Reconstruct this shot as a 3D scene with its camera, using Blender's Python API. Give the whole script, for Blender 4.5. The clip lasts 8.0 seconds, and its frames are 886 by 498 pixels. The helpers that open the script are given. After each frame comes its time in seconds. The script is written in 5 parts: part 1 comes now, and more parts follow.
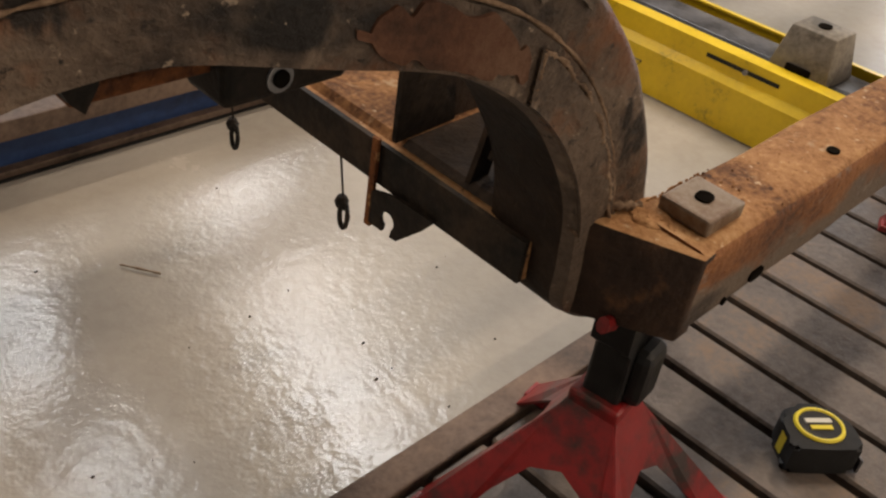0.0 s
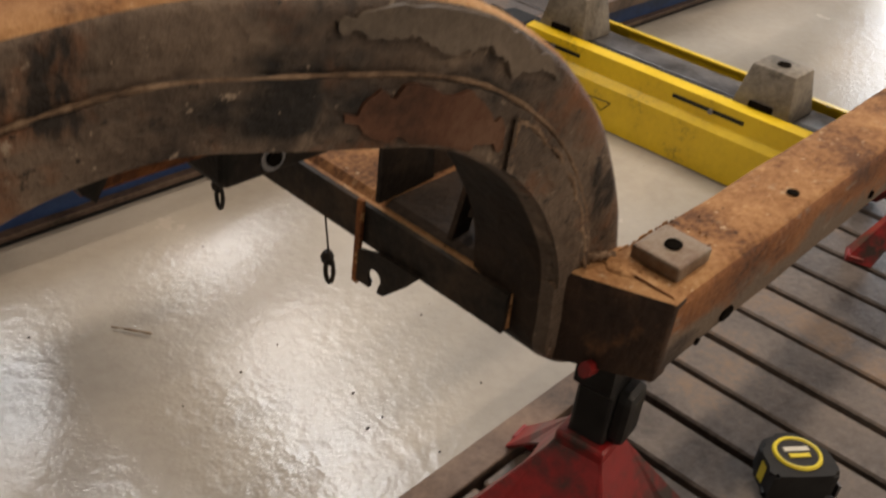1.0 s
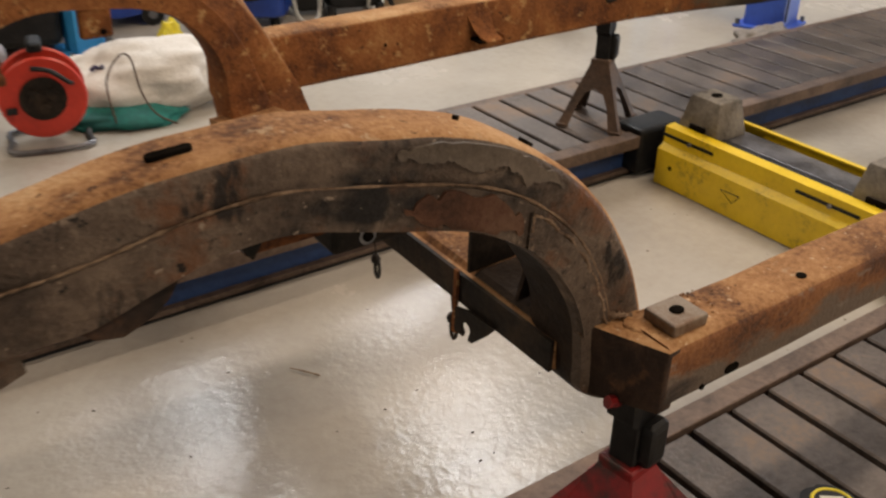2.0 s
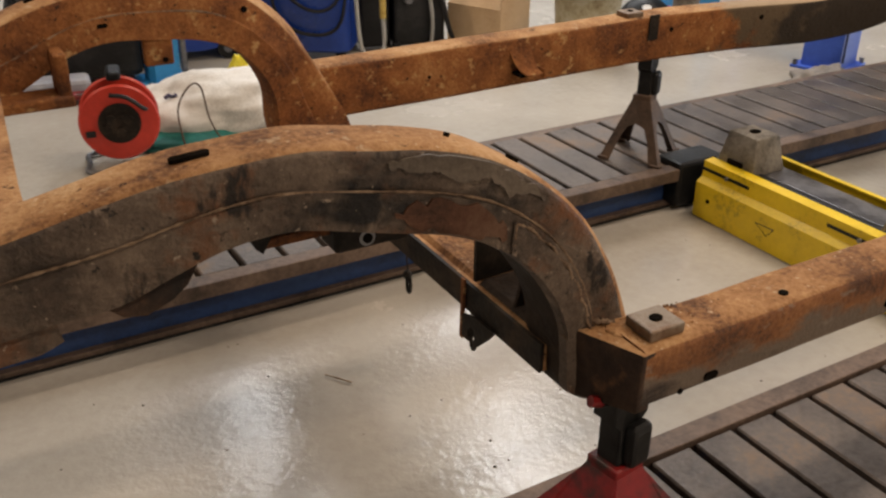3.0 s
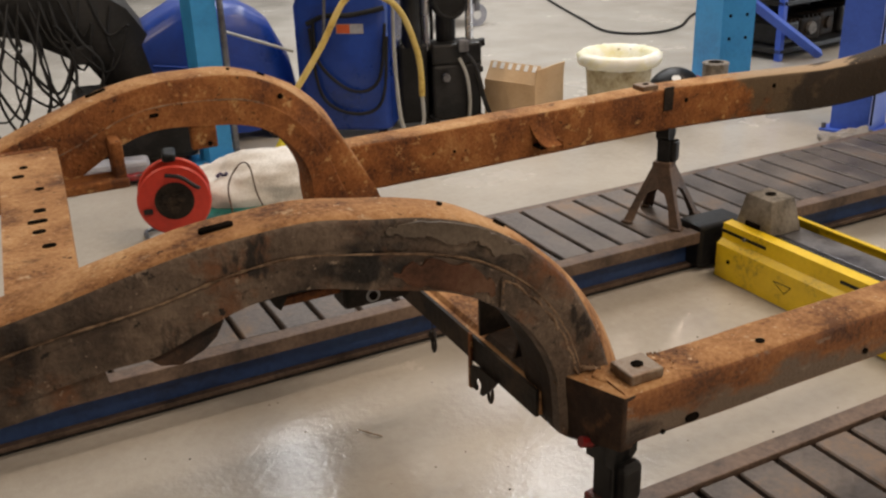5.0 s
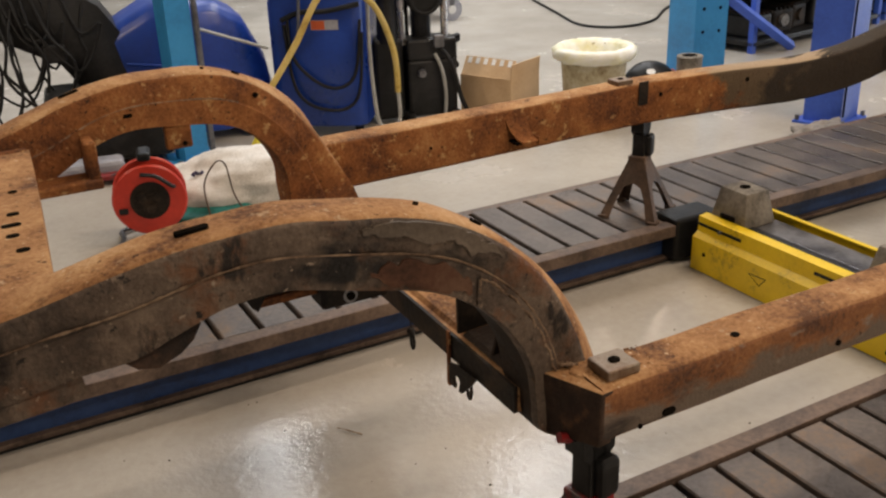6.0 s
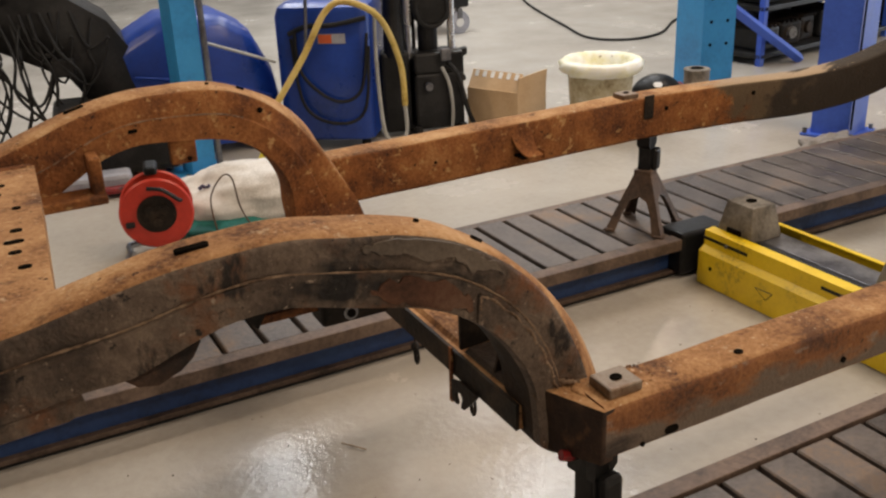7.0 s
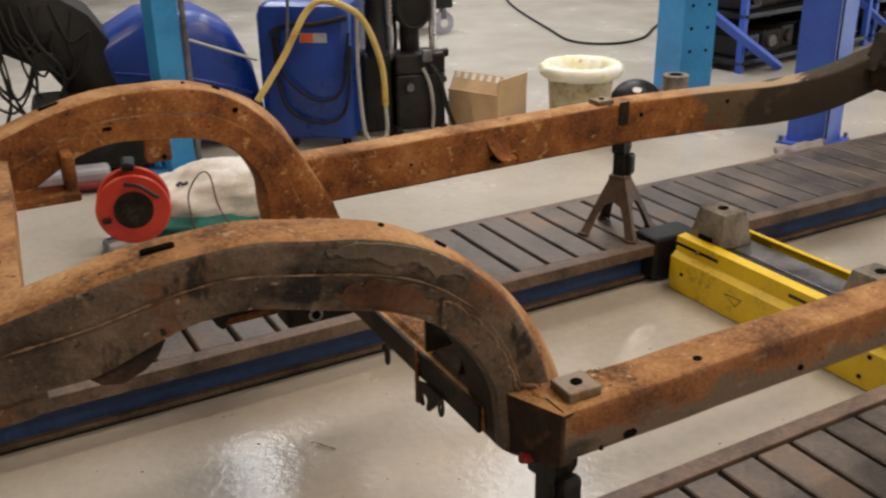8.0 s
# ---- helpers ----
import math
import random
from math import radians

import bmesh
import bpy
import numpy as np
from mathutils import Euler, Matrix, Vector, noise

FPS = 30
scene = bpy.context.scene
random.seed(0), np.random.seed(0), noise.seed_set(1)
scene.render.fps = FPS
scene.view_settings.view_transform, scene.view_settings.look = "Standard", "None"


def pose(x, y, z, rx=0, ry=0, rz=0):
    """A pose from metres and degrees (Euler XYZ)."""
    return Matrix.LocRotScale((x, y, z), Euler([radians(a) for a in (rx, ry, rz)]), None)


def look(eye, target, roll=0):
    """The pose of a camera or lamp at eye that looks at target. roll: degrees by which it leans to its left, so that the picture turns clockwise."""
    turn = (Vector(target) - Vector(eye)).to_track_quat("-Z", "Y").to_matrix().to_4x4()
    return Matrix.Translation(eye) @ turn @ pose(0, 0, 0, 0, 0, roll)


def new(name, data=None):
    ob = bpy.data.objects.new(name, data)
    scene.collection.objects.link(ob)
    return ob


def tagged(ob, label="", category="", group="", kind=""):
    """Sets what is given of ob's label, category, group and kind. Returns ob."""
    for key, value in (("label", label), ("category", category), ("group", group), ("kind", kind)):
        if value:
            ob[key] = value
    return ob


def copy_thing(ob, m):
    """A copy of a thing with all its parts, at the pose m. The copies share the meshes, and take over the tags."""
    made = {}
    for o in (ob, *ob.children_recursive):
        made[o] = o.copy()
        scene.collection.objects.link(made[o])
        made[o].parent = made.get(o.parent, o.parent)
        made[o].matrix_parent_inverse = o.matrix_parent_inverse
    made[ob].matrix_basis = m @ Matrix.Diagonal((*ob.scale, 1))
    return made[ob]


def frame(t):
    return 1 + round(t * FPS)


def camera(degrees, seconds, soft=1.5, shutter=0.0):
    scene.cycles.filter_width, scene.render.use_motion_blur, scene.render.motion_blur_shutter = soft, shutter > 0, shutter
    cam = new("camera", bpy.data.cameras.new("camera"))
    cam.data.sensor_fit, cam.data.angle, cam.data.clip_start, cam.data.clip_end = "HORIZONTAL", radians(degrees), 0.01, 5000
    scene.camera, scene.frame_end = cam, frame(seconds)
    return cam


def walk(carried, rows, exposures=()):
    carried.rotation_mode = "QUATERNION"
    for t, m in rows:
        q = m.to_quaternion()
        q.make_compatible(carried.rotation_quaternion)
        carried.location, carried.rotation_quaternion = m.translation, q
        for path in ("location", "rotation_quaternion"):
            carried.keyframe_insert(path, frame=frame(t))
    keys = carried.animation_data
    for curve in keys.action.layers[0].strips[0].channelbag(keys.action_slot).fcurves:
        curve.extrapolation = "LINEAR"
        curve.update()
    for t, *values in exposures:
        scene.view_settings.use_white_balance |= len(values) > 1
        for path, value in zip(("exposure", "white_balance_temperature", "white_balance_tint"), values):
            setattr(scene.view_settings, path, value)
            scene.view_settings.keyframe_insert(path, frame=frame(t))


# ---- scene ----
cam = camera(50.3, 8.0, soft=2.3, shutter=0.5)
PATH = [
    (0, (-0.576, -0.252, 0.822), (0.656, 0.802, -0.349), 8.9),
    (0.5, (-0.589, -0.238, 0.825), (0.668, 0.8, -0.334), 8.1),
    (1, (-0.598, -0.263, 0.854), (0.692, 0.799, -0.245), 7.0),
    (1.5, (-0.611, -0.356, 0.93), (0.537, 0.888, -0.134), 4.0),
    (2, (-0.675, -0.525, 0.992), (0.346, 0.893, 0.019), 1.4),
    (2.2, (-0.69, -0.572, 1.009), (0.296, 0.882, 0.053), 1.2),
    (3.3, (-0.657, -0.681, 1.014), (0.179, 0.902, 0.123), -0.8),
    (3.5, (-0.667, -0.702, 1.027), (0.112, 0.918, 0.15), -1.9),
    (4, (-0.678, -0.753, 1.052), (0.075, 0.91, 0.236), -2.0),
    (4.5, (-0.669, -0.784, 1.06), (0.143, 0.869, 0.279), -1.3),
    (4.7, (-0.666, -0.8, 1.055), (0.152, 0.856, 0.288), -1.7),
    (6, (-0.662, -0.803, 1.062), (0.205, 0.821, 0.279), -2.2),
    (6.5, (-0.666, -0.8, 1.066), (0.203, 0.832, 0.304), -1.9),
    (7, (-0.651, -0.804, 1.067), (0.204, 0.837, 0.307), -2.4),
    (7.5, (-0.655, -0.806, 1.073), (0.187, 0.841, 0.314), -0.9),
    (8, (-0.638, -0.828, 1.08), (0.247, 0.795, 0.317), -1.0),
]
walk(cam, [(t, look(eye, target, roll)) for t, eye, target, roll in PATH], ((0, 0.03), (2.0, -0.01), (3.5, -0.03), (8.0, -0.03)))

# ---- world, lights, exposure ----
world = bpy.data.worlds.new("world")
scene.world = world
world.use_nodes = True
world.node_tree.nodes["Background"].inputs[0].default_value = (0.75, 0.85, 1.0, 1)
world.node_tree.nodes["Background"].inputs[1].default_value = 0.12


def lamp(x, y, z, sx, sy, power, colour, rx=0, ry=0, rz=0):
    data = bpy.data.lights.new("area", "AREA")
    data.shape, data.size, data.size_y, data.energy, data.color = "RECTANGLE", sx, sy, power, colour
    ob = new("area_lamp", data)
    ob.matrix_world = pose(x, y, z, rx, ry, rz)
    return ob


WARM, TUBE, COOL = (1.0, 0.79, 0.60), (0.97, 0.97, 0.98), (0.86, 0.92, 1.0)
# first five follow the floor's reflections; last four are added to light the chassis
LAMPS = [(2.69, 3.32, 71), (3.42, 5.53, 71), (1.08, 4.15, 78), (1.17, 6.52, 78), (6.7, 7.0, 0), (-2.9, 2.4, 0), (2.2, 0.3, 0), (0.3, -3.3, 0), (3.2, -2.6, 0)]
for lx, ly, turn in LAMPS:
    lamp(lx, ly, 3.93, 2.3 if turn else 1.7, 0.5 if turn else 0.26, 66 if turn else 74, TUBE if turn else WARM, 0, 0, turn)
lamp(9.9, 1.0, 1.7, 3.0, 3.6, 190, COOL, 0, 90, 0)


# ---- materials ----


def mat(name, colours, scale=8.0, rough=0.6, metal=0.0, bump=0.2, fine=60.0, spread=0.15, detail=6.0, island=0.0, coat=0.0, rscale=None):
    """Colour bands over coarse noise, broken up by a fine grain that also gives relief."""
    m = bpy.data.materials.new(name)
    m.use_nodes = True
    nt = m.node_tree
    b = nt.nodes["Principled BSDF"]
    tc = nt.nodes.new("ShaderNodeTexCoord")
    geo = nt.nodes.new("ShaderNodeNewGeometry")
    n1 = nt.nodes.new("ShaderNodeTexNoise")
    n1.inputs["Scale"].default_value, n1.inputs["Detail"].default_value, n1.inputs["Roughness"].default_value = scale, detail, 0.6
    n2 = nt.nodes.new("ShaderNodeTexNoise")
    n2.inputs["Scale"].default_value, n2.inputs["Detail"].default_value, n2.inputs["Roughness"].default_value = fine, 5.0, 0.65
    for n in (n1, n2):
        nt.links.new(geo.outputs["Position"], n.inputs["Vector"])
    mix = nt.nodes.new("ShaderNodeMath")
    mix.operation = "MULTIPLY_ADD"
    mix.inputs[1].default_value = 0.45
    nt.links.new(n2.outputs["Fac"], mix.inputs[0])
    sc = nt.nodes.new("ShaderNodeMath")
    sc.operation = "MULTIPLY_ADD"
    sc.inputs[1].default_value, sc.inputs[2].default_value = 1.0, -0.225
    nt.links.new(n1.outputs["Fac"], sc.inputs[0])
    nt.links.new(sc.outputs[0], mix.inputs[2])
    last = mix.outputs[0]
    if island:
        info = nt.nodes.new("ShaderNodeObjectInfo")
        ad = nt.nodes.new("ShaderNodeMath")
        ad.operation = "MULTIPLY_ADD"
        ad.inputs[1].default_value = island
        nt.links.new(info.outputs["Random"], ad.inputs[0])
        sub = nt.nodes.new("ShaderNodeMath")
        sub.operation = "SUBTRACT"
        sub.inputs[1].default_value = island * 0.5
        nt.links.new(last, ad.inputs[2])
        nt.links.new(ad.outputs[0], sub.inputs[0])
        last = sub.outputs[0]
    ramp = nt.nodes.new("ShaderNodeValToRGB")
    els = ramp.color_ramp.elements
    k = len(colours)
    while len(els) < k:
        els.new(0.5)
    for i, c in enumerate(colours):
        els[i].position = 0.5 + (i / (k - 1) - 0.5) * 2 * spread if k > 1 else 0.5
        els[i].color = (*c, 1)
    nt.links.new(last, ramp.inputs[0])
    nt.links.new(ramp.outputs[0], b.inputs["Base Color"])
    b.inputs["Metallic"].default_value = metal
    b.inputs["Coat Weight"].default_value = coat
    rr = nt.nodes.new("ShaderNodeMapRange")
    rr.inputs["From Min"].default_value, rr.inputs["From Max"].default_value = 0.3, 0.7
    rr.inputs["To Min"].default_value, rr.inputs["To Max"].default_value = max(0.03, rough - 0.12), min(1, rough + 0.12)
    nt.links.new(n1.outputs["Fac"], rr.inputs["Value"])
    nt.links.new(rr.outputs[0], b.inputs["Roughness"])
    if bump:
        bp = nt.nodes.new("ShaderNodeBump")
        bp.inputs["Strength"].default_value, bp.inputs["Distance"].default_value = bump, 0.007
        nt.links.new(mix.outputs[0], bp.inputs["Height"])
        nt.links.new(bp.outputs[0], b.inputs["Normal"])
    return m




def layer(m, colour, scale, low, high, seed, stretch=(1, 1, 1), along=None, detail=5.0):
    """Lays patches of another colour over a material, edged by noise."""
    nt = m.node_tree
    b = nt.nodes["Principled BSDF"]
    geo = nt.nodes["Geometry"]
    mp = nt.nodes.new("ShaderNodeMapping")
    mp.inputs["Location"].default_value = (seed * 3.1, seed * 1.7, seed * 2.3)
    mp.inputs["Scale"].default_value = stretch
    nt.links.new(geo.outputs["Position"], mp.inputs["Vector"])
    n = nt.nodes.new("ShaderNodeTexNoise")
    n.inputs["Scale"].default_value, n.inputs["Detail"].default_value, n.inputs["Roughness"].default_value = scale, detail, 0.65
    nt.links.new(mp.outputs[0], n.inputs["Vector"])
    r = nt.nodes.new("ShaderNodeMapRange")
    r.inputs["From Min"].default_value, r.inputs["From Max"].default_value = low, high
    value = n.outputs["Fac"]
    if along:
        dot = nt.nodes.new("ShaderNodeVectorMath")
        dot.operation = "DOT_PRODUCT"
        dot.inputs[1].default_value = along[:3]
        nt.links.new(geo.outputs["Position"], dot.inputs[0])
        shift = nt.nodes.new("ShaderNodeMath")
        shift.inputs[1].default_value = along[3]
        nt.links.new(dot.outputs["Value"], shift.inputs[0])
        cut = nt.nodes.new("ShaderNodeClamp")
        cut.inputs["Min"].default_value, cut.inputs["Max"].default_value = -0.5, 0.5
        nt.links.new(shift.outputs[0], cut.inputs["Value"])
        both = nt.nodes.new("ShaderNodeMath")
        nt.links.new(cut.outputs[0], both.inputs[0])
        nt.links.new(value, both.inputs[1])
        value = both.outputs[0]
    nt.links.new(value, r.inputs["Value"])
    mix = nt.nodes.new("ShaderNodeMix")
    mix.data_type = "RGBA"
    mix.inputs["B"].default_value = (*colour, 1)
    old = b.inputs["Base Color"].links[0].from_socket
    nt.links.new(r.outputs[0], mix.inputs["Factor"])
    nt.links.new(old, mix.inputs["A"])
    nt.links.new(mix.outputs["Result"], b.inputs["Base Color"])
    return m


RUST = mat("orange_rust", [(0.06, 0.024, 0.012), (0.17, 0.062, 0.021), (0.27, 0.105, 0.033), (0.36, 0.165, 0.062)], 9, 0.85, 0.0, 0.9, 140, 0.2)
layer(RUST, (0.42, 0.24, 0.10), 40, 0.60, 0.66, 2)
layer(RUST, (0.09, 0.042, 0.022), 6, 0.62, 0.76, 5)
layer(RUST, (0.105, 0.074, 0.045), 9, 0.48, 0.60, 21, (1, 1, 1), (1.3, 0, 0, -1.5))
layer(RUST, (0.035, 0.027, 0.021), 7, 0.48, 0.62, 23, (1, 1, 1), (1.5, 0, 0, -1.95))
# paler tan rust, mostly for upward faces
RUSTTOP = mat("tan_rust", [(0.12, 0.055, 0.025), (0.30, 0.150, 0.064), (0.43, 0.24, 0.11), (0.53, 0.34, 0.18)], 10, 0.9, 0.0, 0.7, 150, 0.2)
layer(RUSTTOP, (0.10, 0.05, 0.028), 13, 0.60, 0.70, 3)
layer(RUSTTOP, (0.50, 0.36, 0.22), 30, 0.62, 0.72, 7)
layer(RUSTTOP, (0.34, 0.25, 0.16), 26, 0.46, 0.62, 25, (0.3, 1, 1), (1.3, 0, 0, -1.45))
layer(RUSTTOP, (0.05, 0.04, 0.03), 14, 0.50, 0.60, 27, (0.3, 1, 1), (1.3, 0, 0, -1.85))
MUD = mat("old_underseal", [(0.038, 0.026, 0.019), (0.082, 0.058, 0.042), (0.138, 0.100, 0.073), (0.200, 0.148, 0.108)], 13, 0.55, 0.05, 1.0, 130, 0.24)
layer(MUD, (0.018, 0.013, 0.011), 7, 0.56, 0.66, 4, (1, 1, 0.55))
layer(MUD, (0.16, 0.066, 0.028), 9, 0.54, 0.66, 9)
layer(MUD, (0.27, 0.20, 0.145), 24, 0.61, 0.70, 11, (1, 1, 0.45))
# darker towards the rear end
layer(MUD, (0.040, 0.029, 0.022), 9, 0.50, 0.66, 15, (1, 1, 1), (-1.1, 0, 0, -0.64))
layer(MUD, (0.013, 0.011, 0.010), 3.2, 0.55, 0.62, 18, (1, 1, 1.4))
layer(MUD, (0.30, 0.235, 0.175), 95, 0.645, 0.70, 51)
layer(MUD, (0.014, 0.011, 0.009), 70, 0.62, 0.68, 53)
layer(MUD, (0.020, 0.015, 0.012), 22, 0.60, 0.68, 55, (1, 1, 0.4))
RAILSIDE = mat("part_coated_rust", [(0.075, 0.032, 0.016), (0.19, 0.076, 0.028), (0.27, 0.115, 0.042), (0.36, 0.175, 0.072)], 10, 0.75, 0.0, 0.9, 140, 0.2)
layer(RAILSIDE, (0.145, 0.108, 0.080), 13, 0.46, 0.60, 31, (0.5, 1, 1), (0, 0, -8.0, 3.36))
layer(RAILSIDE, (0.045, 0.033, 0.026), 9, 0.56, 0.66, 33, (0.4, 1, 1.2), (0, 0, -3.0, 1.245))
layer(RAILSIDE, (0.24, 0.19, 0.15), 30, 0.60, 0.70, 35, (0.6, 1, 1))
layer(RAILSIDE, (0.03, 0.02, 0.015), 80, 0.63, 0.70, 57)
layer(RUST, (0.05, 0.024, 0.013), 85, 0.61, 0.68, 59)
layer(RUSTTOP, (0.60, 0.44, 0.28), 100, 0.645, 0.70, 61)
layer(RUSTTOP, (0.07, 0.035, 0.02), 75, 0.63, 0.70, 63)
# near-black greasy steel, shade of the arch's inside put into its colour
SHADEDARK = mat("shade_dark_steel", [(0.010, 0.007, 0.006), (0.024, 0.017, 0.013), (0.045, 0.031, 0.022)], 14, 0.6, 0.0, 0.6, 130, 0.2)
layer(SHADEDARK, (0.07, 0.03, 0.015), 12, 0.60, 0.74, 6)
FLAKE = mat("peeling_grey_coat", [(0.06, 0.047, 0.036), (0.115, 0.09, 0.068), (0.165, 0.13, 0.10)], 14, 0.6, 0.0, 0.5, 150, 0.2)
REDRUST = mat("red_rust", [(0.04, 0.02, 0.013), (0.095, 0.044, 0.026), (0.14, 0.078, 0.050)], 14, 0.8, 0.1, 0.5, 150, 0.2)
WELD = mat("weld_bead", [(0.08, 0.052, 0.034), (0.18, 0.118, 0.075), (0.30, 0.21, 0.14)], 30, 0.8, 0.1, 0.5, 200)
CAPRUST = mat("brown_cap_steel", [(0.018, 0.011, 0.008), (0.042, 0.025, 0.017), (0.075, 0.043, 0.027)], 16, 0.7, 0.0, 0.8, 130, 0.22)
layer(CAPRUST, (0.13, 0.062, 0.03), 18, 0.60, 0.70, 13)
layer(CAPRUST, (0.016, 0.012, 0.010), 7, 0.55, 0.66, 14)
DARK = mat("greasy_dark_steel", [(0.008, 0.007, 0.006), (0.022, 0.017, 0.013), (0.05, 0.035, 0.024)], 12, 0.6, 0.3, 0.4, 120)
HOLE = mat("hole_shade", [(0.006, 0.005, 0.004), (0.012, 0.01, 0.008)], 20, 0.9, 0, 0)
ZINC = mat("worn_pad_steel", [(0.12, 0.066, 0.036), (0.19, 0.130, 0.086), (0.25, 0.20, 0.15)], 18, 0.5, 0.5, 0.3, 150)
SLAT = mat("ribbed_deck_steel", [(0.042, 0.034, 0.029), (0.085, 0.069, 0.059), (0.128, 0.106, 0.092), (0.19, 0.13, 0.088)], 6, 0.48, 0.35, 0.5, 90, 0.22, island=0.12)
DECKEDGE = mat("brown_deck_edge", [(0.05, 0.034, 0.025), (0.135, 0.092, 0.068), (0.22, 0.155, 0.115)], 9, 0.6, 0.2, 0.4, 100, 0.2)
DECKBLUE = mat("faded_blue_steel", [(0.012, 0.026, 0.072), (0.022, 0.055, 0.165), (0.035, 0.080, 0.21)], 5, 0.5, 0.1, 0.3, 70, 0.2)
YELLOW = mat("yellow_paint", [(0.10, 0.07, 0.01), (0.72, 0.50, 0.008), (0.82, 0.58, 0.012), (0.84, 0.61, 0.02)], 7, 0.42, 0.0, 0.15, 90, 0.32)
layer(YELLOW, (0.05, 0.042, 0.03), 34, 0.70, 0.73, 41, (1, 1, 0.6))
BLACK = mat("black_steel", [(0.005, 0.005, 0.005), (0.011, 0.011, 0.011), (0.022, 0.021, 0.021)], 9, 0.45, 0.2, 0.2, 80)
RUBBER = mat("black_rubber", [(0.01, 0.01, 0.01), (0.022, 0.022, 0.022)], 12, 0.65, 0, 0.2, 90)
GREYSTEEL = mat("grey_steel", [(0.09, 0.09, 0.095), (0.17, 0.17, 0.18), (0.24, 0.24, 0.25)], 8, 0.4, 0.6, 0.25, 90)
CAST = mat("cast_grey", [(0.10, 0.085, 0.065), (0.2, 0.175, 0.14), (0.28, 0.25, 0.2)], 14, 0.7, 0.2, 0.4, 120)
STANDRUST = mat("brown_stand_steel", [(0.035, 0.024, 0.018), (0.09, 0.058, 0.040), (0.15, 0.095, 0.062)], 12, 0.65, 0.2, 0.5, 110, 0.2)
REDPAINT = mat("red_paint", [(0.03, 0.006, 0.006), (0.22, 0.011, 0.012), (0.32, 0.016, 0.017)], 8, 0.4, 0, 0.2, 90, 0.25)
# dirt patches, deepened for the shade on the stand under the chassis
layer(REDPAINT, (0.03, 0.018, 0.015), 11, 0.49, 0.60, 43)
REDPLAST = mat("red_plastic", [(0.45, 0.03, 0.015), (0.6, 0.045, 0.022)], 8, 0.4, 0, 0.05)
BLUEPAINT = mat("blue_paint", [(0.006, 0.028, 0.17), (0.01, 0.045, 0.28), (0.014, 0.06, 0.34)], 4, 0.35, 0, 0.06, 60, 0.25)
SKYBLUE = mat("sky_blue_post_paint", [(0.025, 0.19, 0.44), (0.035, 0.27, 0.58), (0.045, 0.31, 0.64)], 4, 0.42, 0, 0.1, 60, 0.22)
MIDBLUE = mat("mid_blue_post_paint", [(0.025, 0.07, 0.36), (0.04, 0.105, 0.52), (0.05, 0.13, 0.60)], 4, 0.45, 0, 0.1, 60, 0.22)
HOSEY = mat("yellow_hose", [(0.38, 0.25, 0.05), (0.55, 0.40, 0.10), (0.6, 0.46, 0.16)], 10, 0.5, 0, 0.1)
CHROME = mat("chrome_tube", [(0.55, 0.55, 0.56), (0.7, 0.7, 0.71)], 8, 0.25, 0.9, 0)
GREYHOSE = mat("grey_hose", [(0.3, 0.3, 0.28), (0.42, 0.42, 0.4)], 8, 0.5, 0, 0.05)
CARD = mat("cardboard", [(0.44, 0.29, 0.15), (0.54, 0.37, 0.21), (0.60, 0.43, 0.26)], 5, 0.85, 0, 0.1, 90, 0.25)
WHITE = mat("white_plastic", [(0.66, 0.66, 0.64), (0.78, 0.78, 0.76)], 6, 0.5, 0, 0.1)
SACK = mat("woven_white_sack", [(0.48, 0.45, 0.40), (0.68, 0.65, 0.60), (0.76, 0.74, 0.70)], 5, 0.8, 0, 0.5, 160, 0.2)
LINER = mat("yellowish_bin_liner", [(0.76, 0.72, 0.42), (0.83, 0.82, 0.68), (0.87, 0.87, 0.83)], 12, 0.4, 0, 0.4, 60, 0.2)
BUCKET = mat("grimy_bucket_plastic", [(0.20, 0.14, 0.06), (0.44, 0.38, 0.24), (0.56, 0.52, 0.40)], 9, 0.6, 0, 0.2, 60, 0.2)
TEAL = mat("teal_cloth", [(0.01, 0.10, 0.09), (0.02, 0.2, 0.17)], 10, 0.8, 0, 0.3)
PRINT = mat("dark_print", [(0.03, 0.025, 0.06), (0.07, 0.06, 0.13)], 10, 0.7, 0, 0.1)
TAPEY = mat("tape_yellow", [(0.62, 0.5, 0.02), (0.74, 0.62, 0.04)], 10, 0.4, 0, 0.05)
PALE = mat("pale_print", [(0.5, 0.48, 0.4), (0.62, 0.6, 0.52)], 10, 0.5, 0, 0)
ORANGE = mat("orange_label", [(0.5, 0.08, 0.02), (0.6, 0.11, 0.03)], 10, 0.5, 0, 0)
LABELGREY = mat("grey_label", [(0.25, 0.26, 0.3), (0.4, 0.4, 0.44)], 10, 0.5, 0, 0)
WALLPAINT = mat("wall_paint", [(0.5, 0.5, 0.5), (0.62, 0.62, 0.61), (0.68, 0.68, 0.67)], 1.5, 0.7, 0, 0.1, 40, 0.2)
CEILPAINT = mat("ceiling_sheet", [(0.22, 0.22, 0.22), (0.32, 0.32, 0.31)], 1.0, 0.8, 0, 0.1, 30)
WOOD = mat("old_timber", [(0.14, 0.09, 0.05), (0.25, 0.17, 0.10), (0.33, 0.24, 0.15)], 6, 0.75, 0, 0.3, 60)
ENG = mat("engine_alloy", [(0.06, 0.055, 0.05), (0.15, 0.14, 0.13), (0.25, 0.24, 0.22)], 20, 0.5, 0.5, 0.4, 90)
RAG = mat("grey_rag", [(0.2, 0.18, 0.16), (0.34, 0.31, 0.28)], 14, 0.9, 0, 0.6, 80)
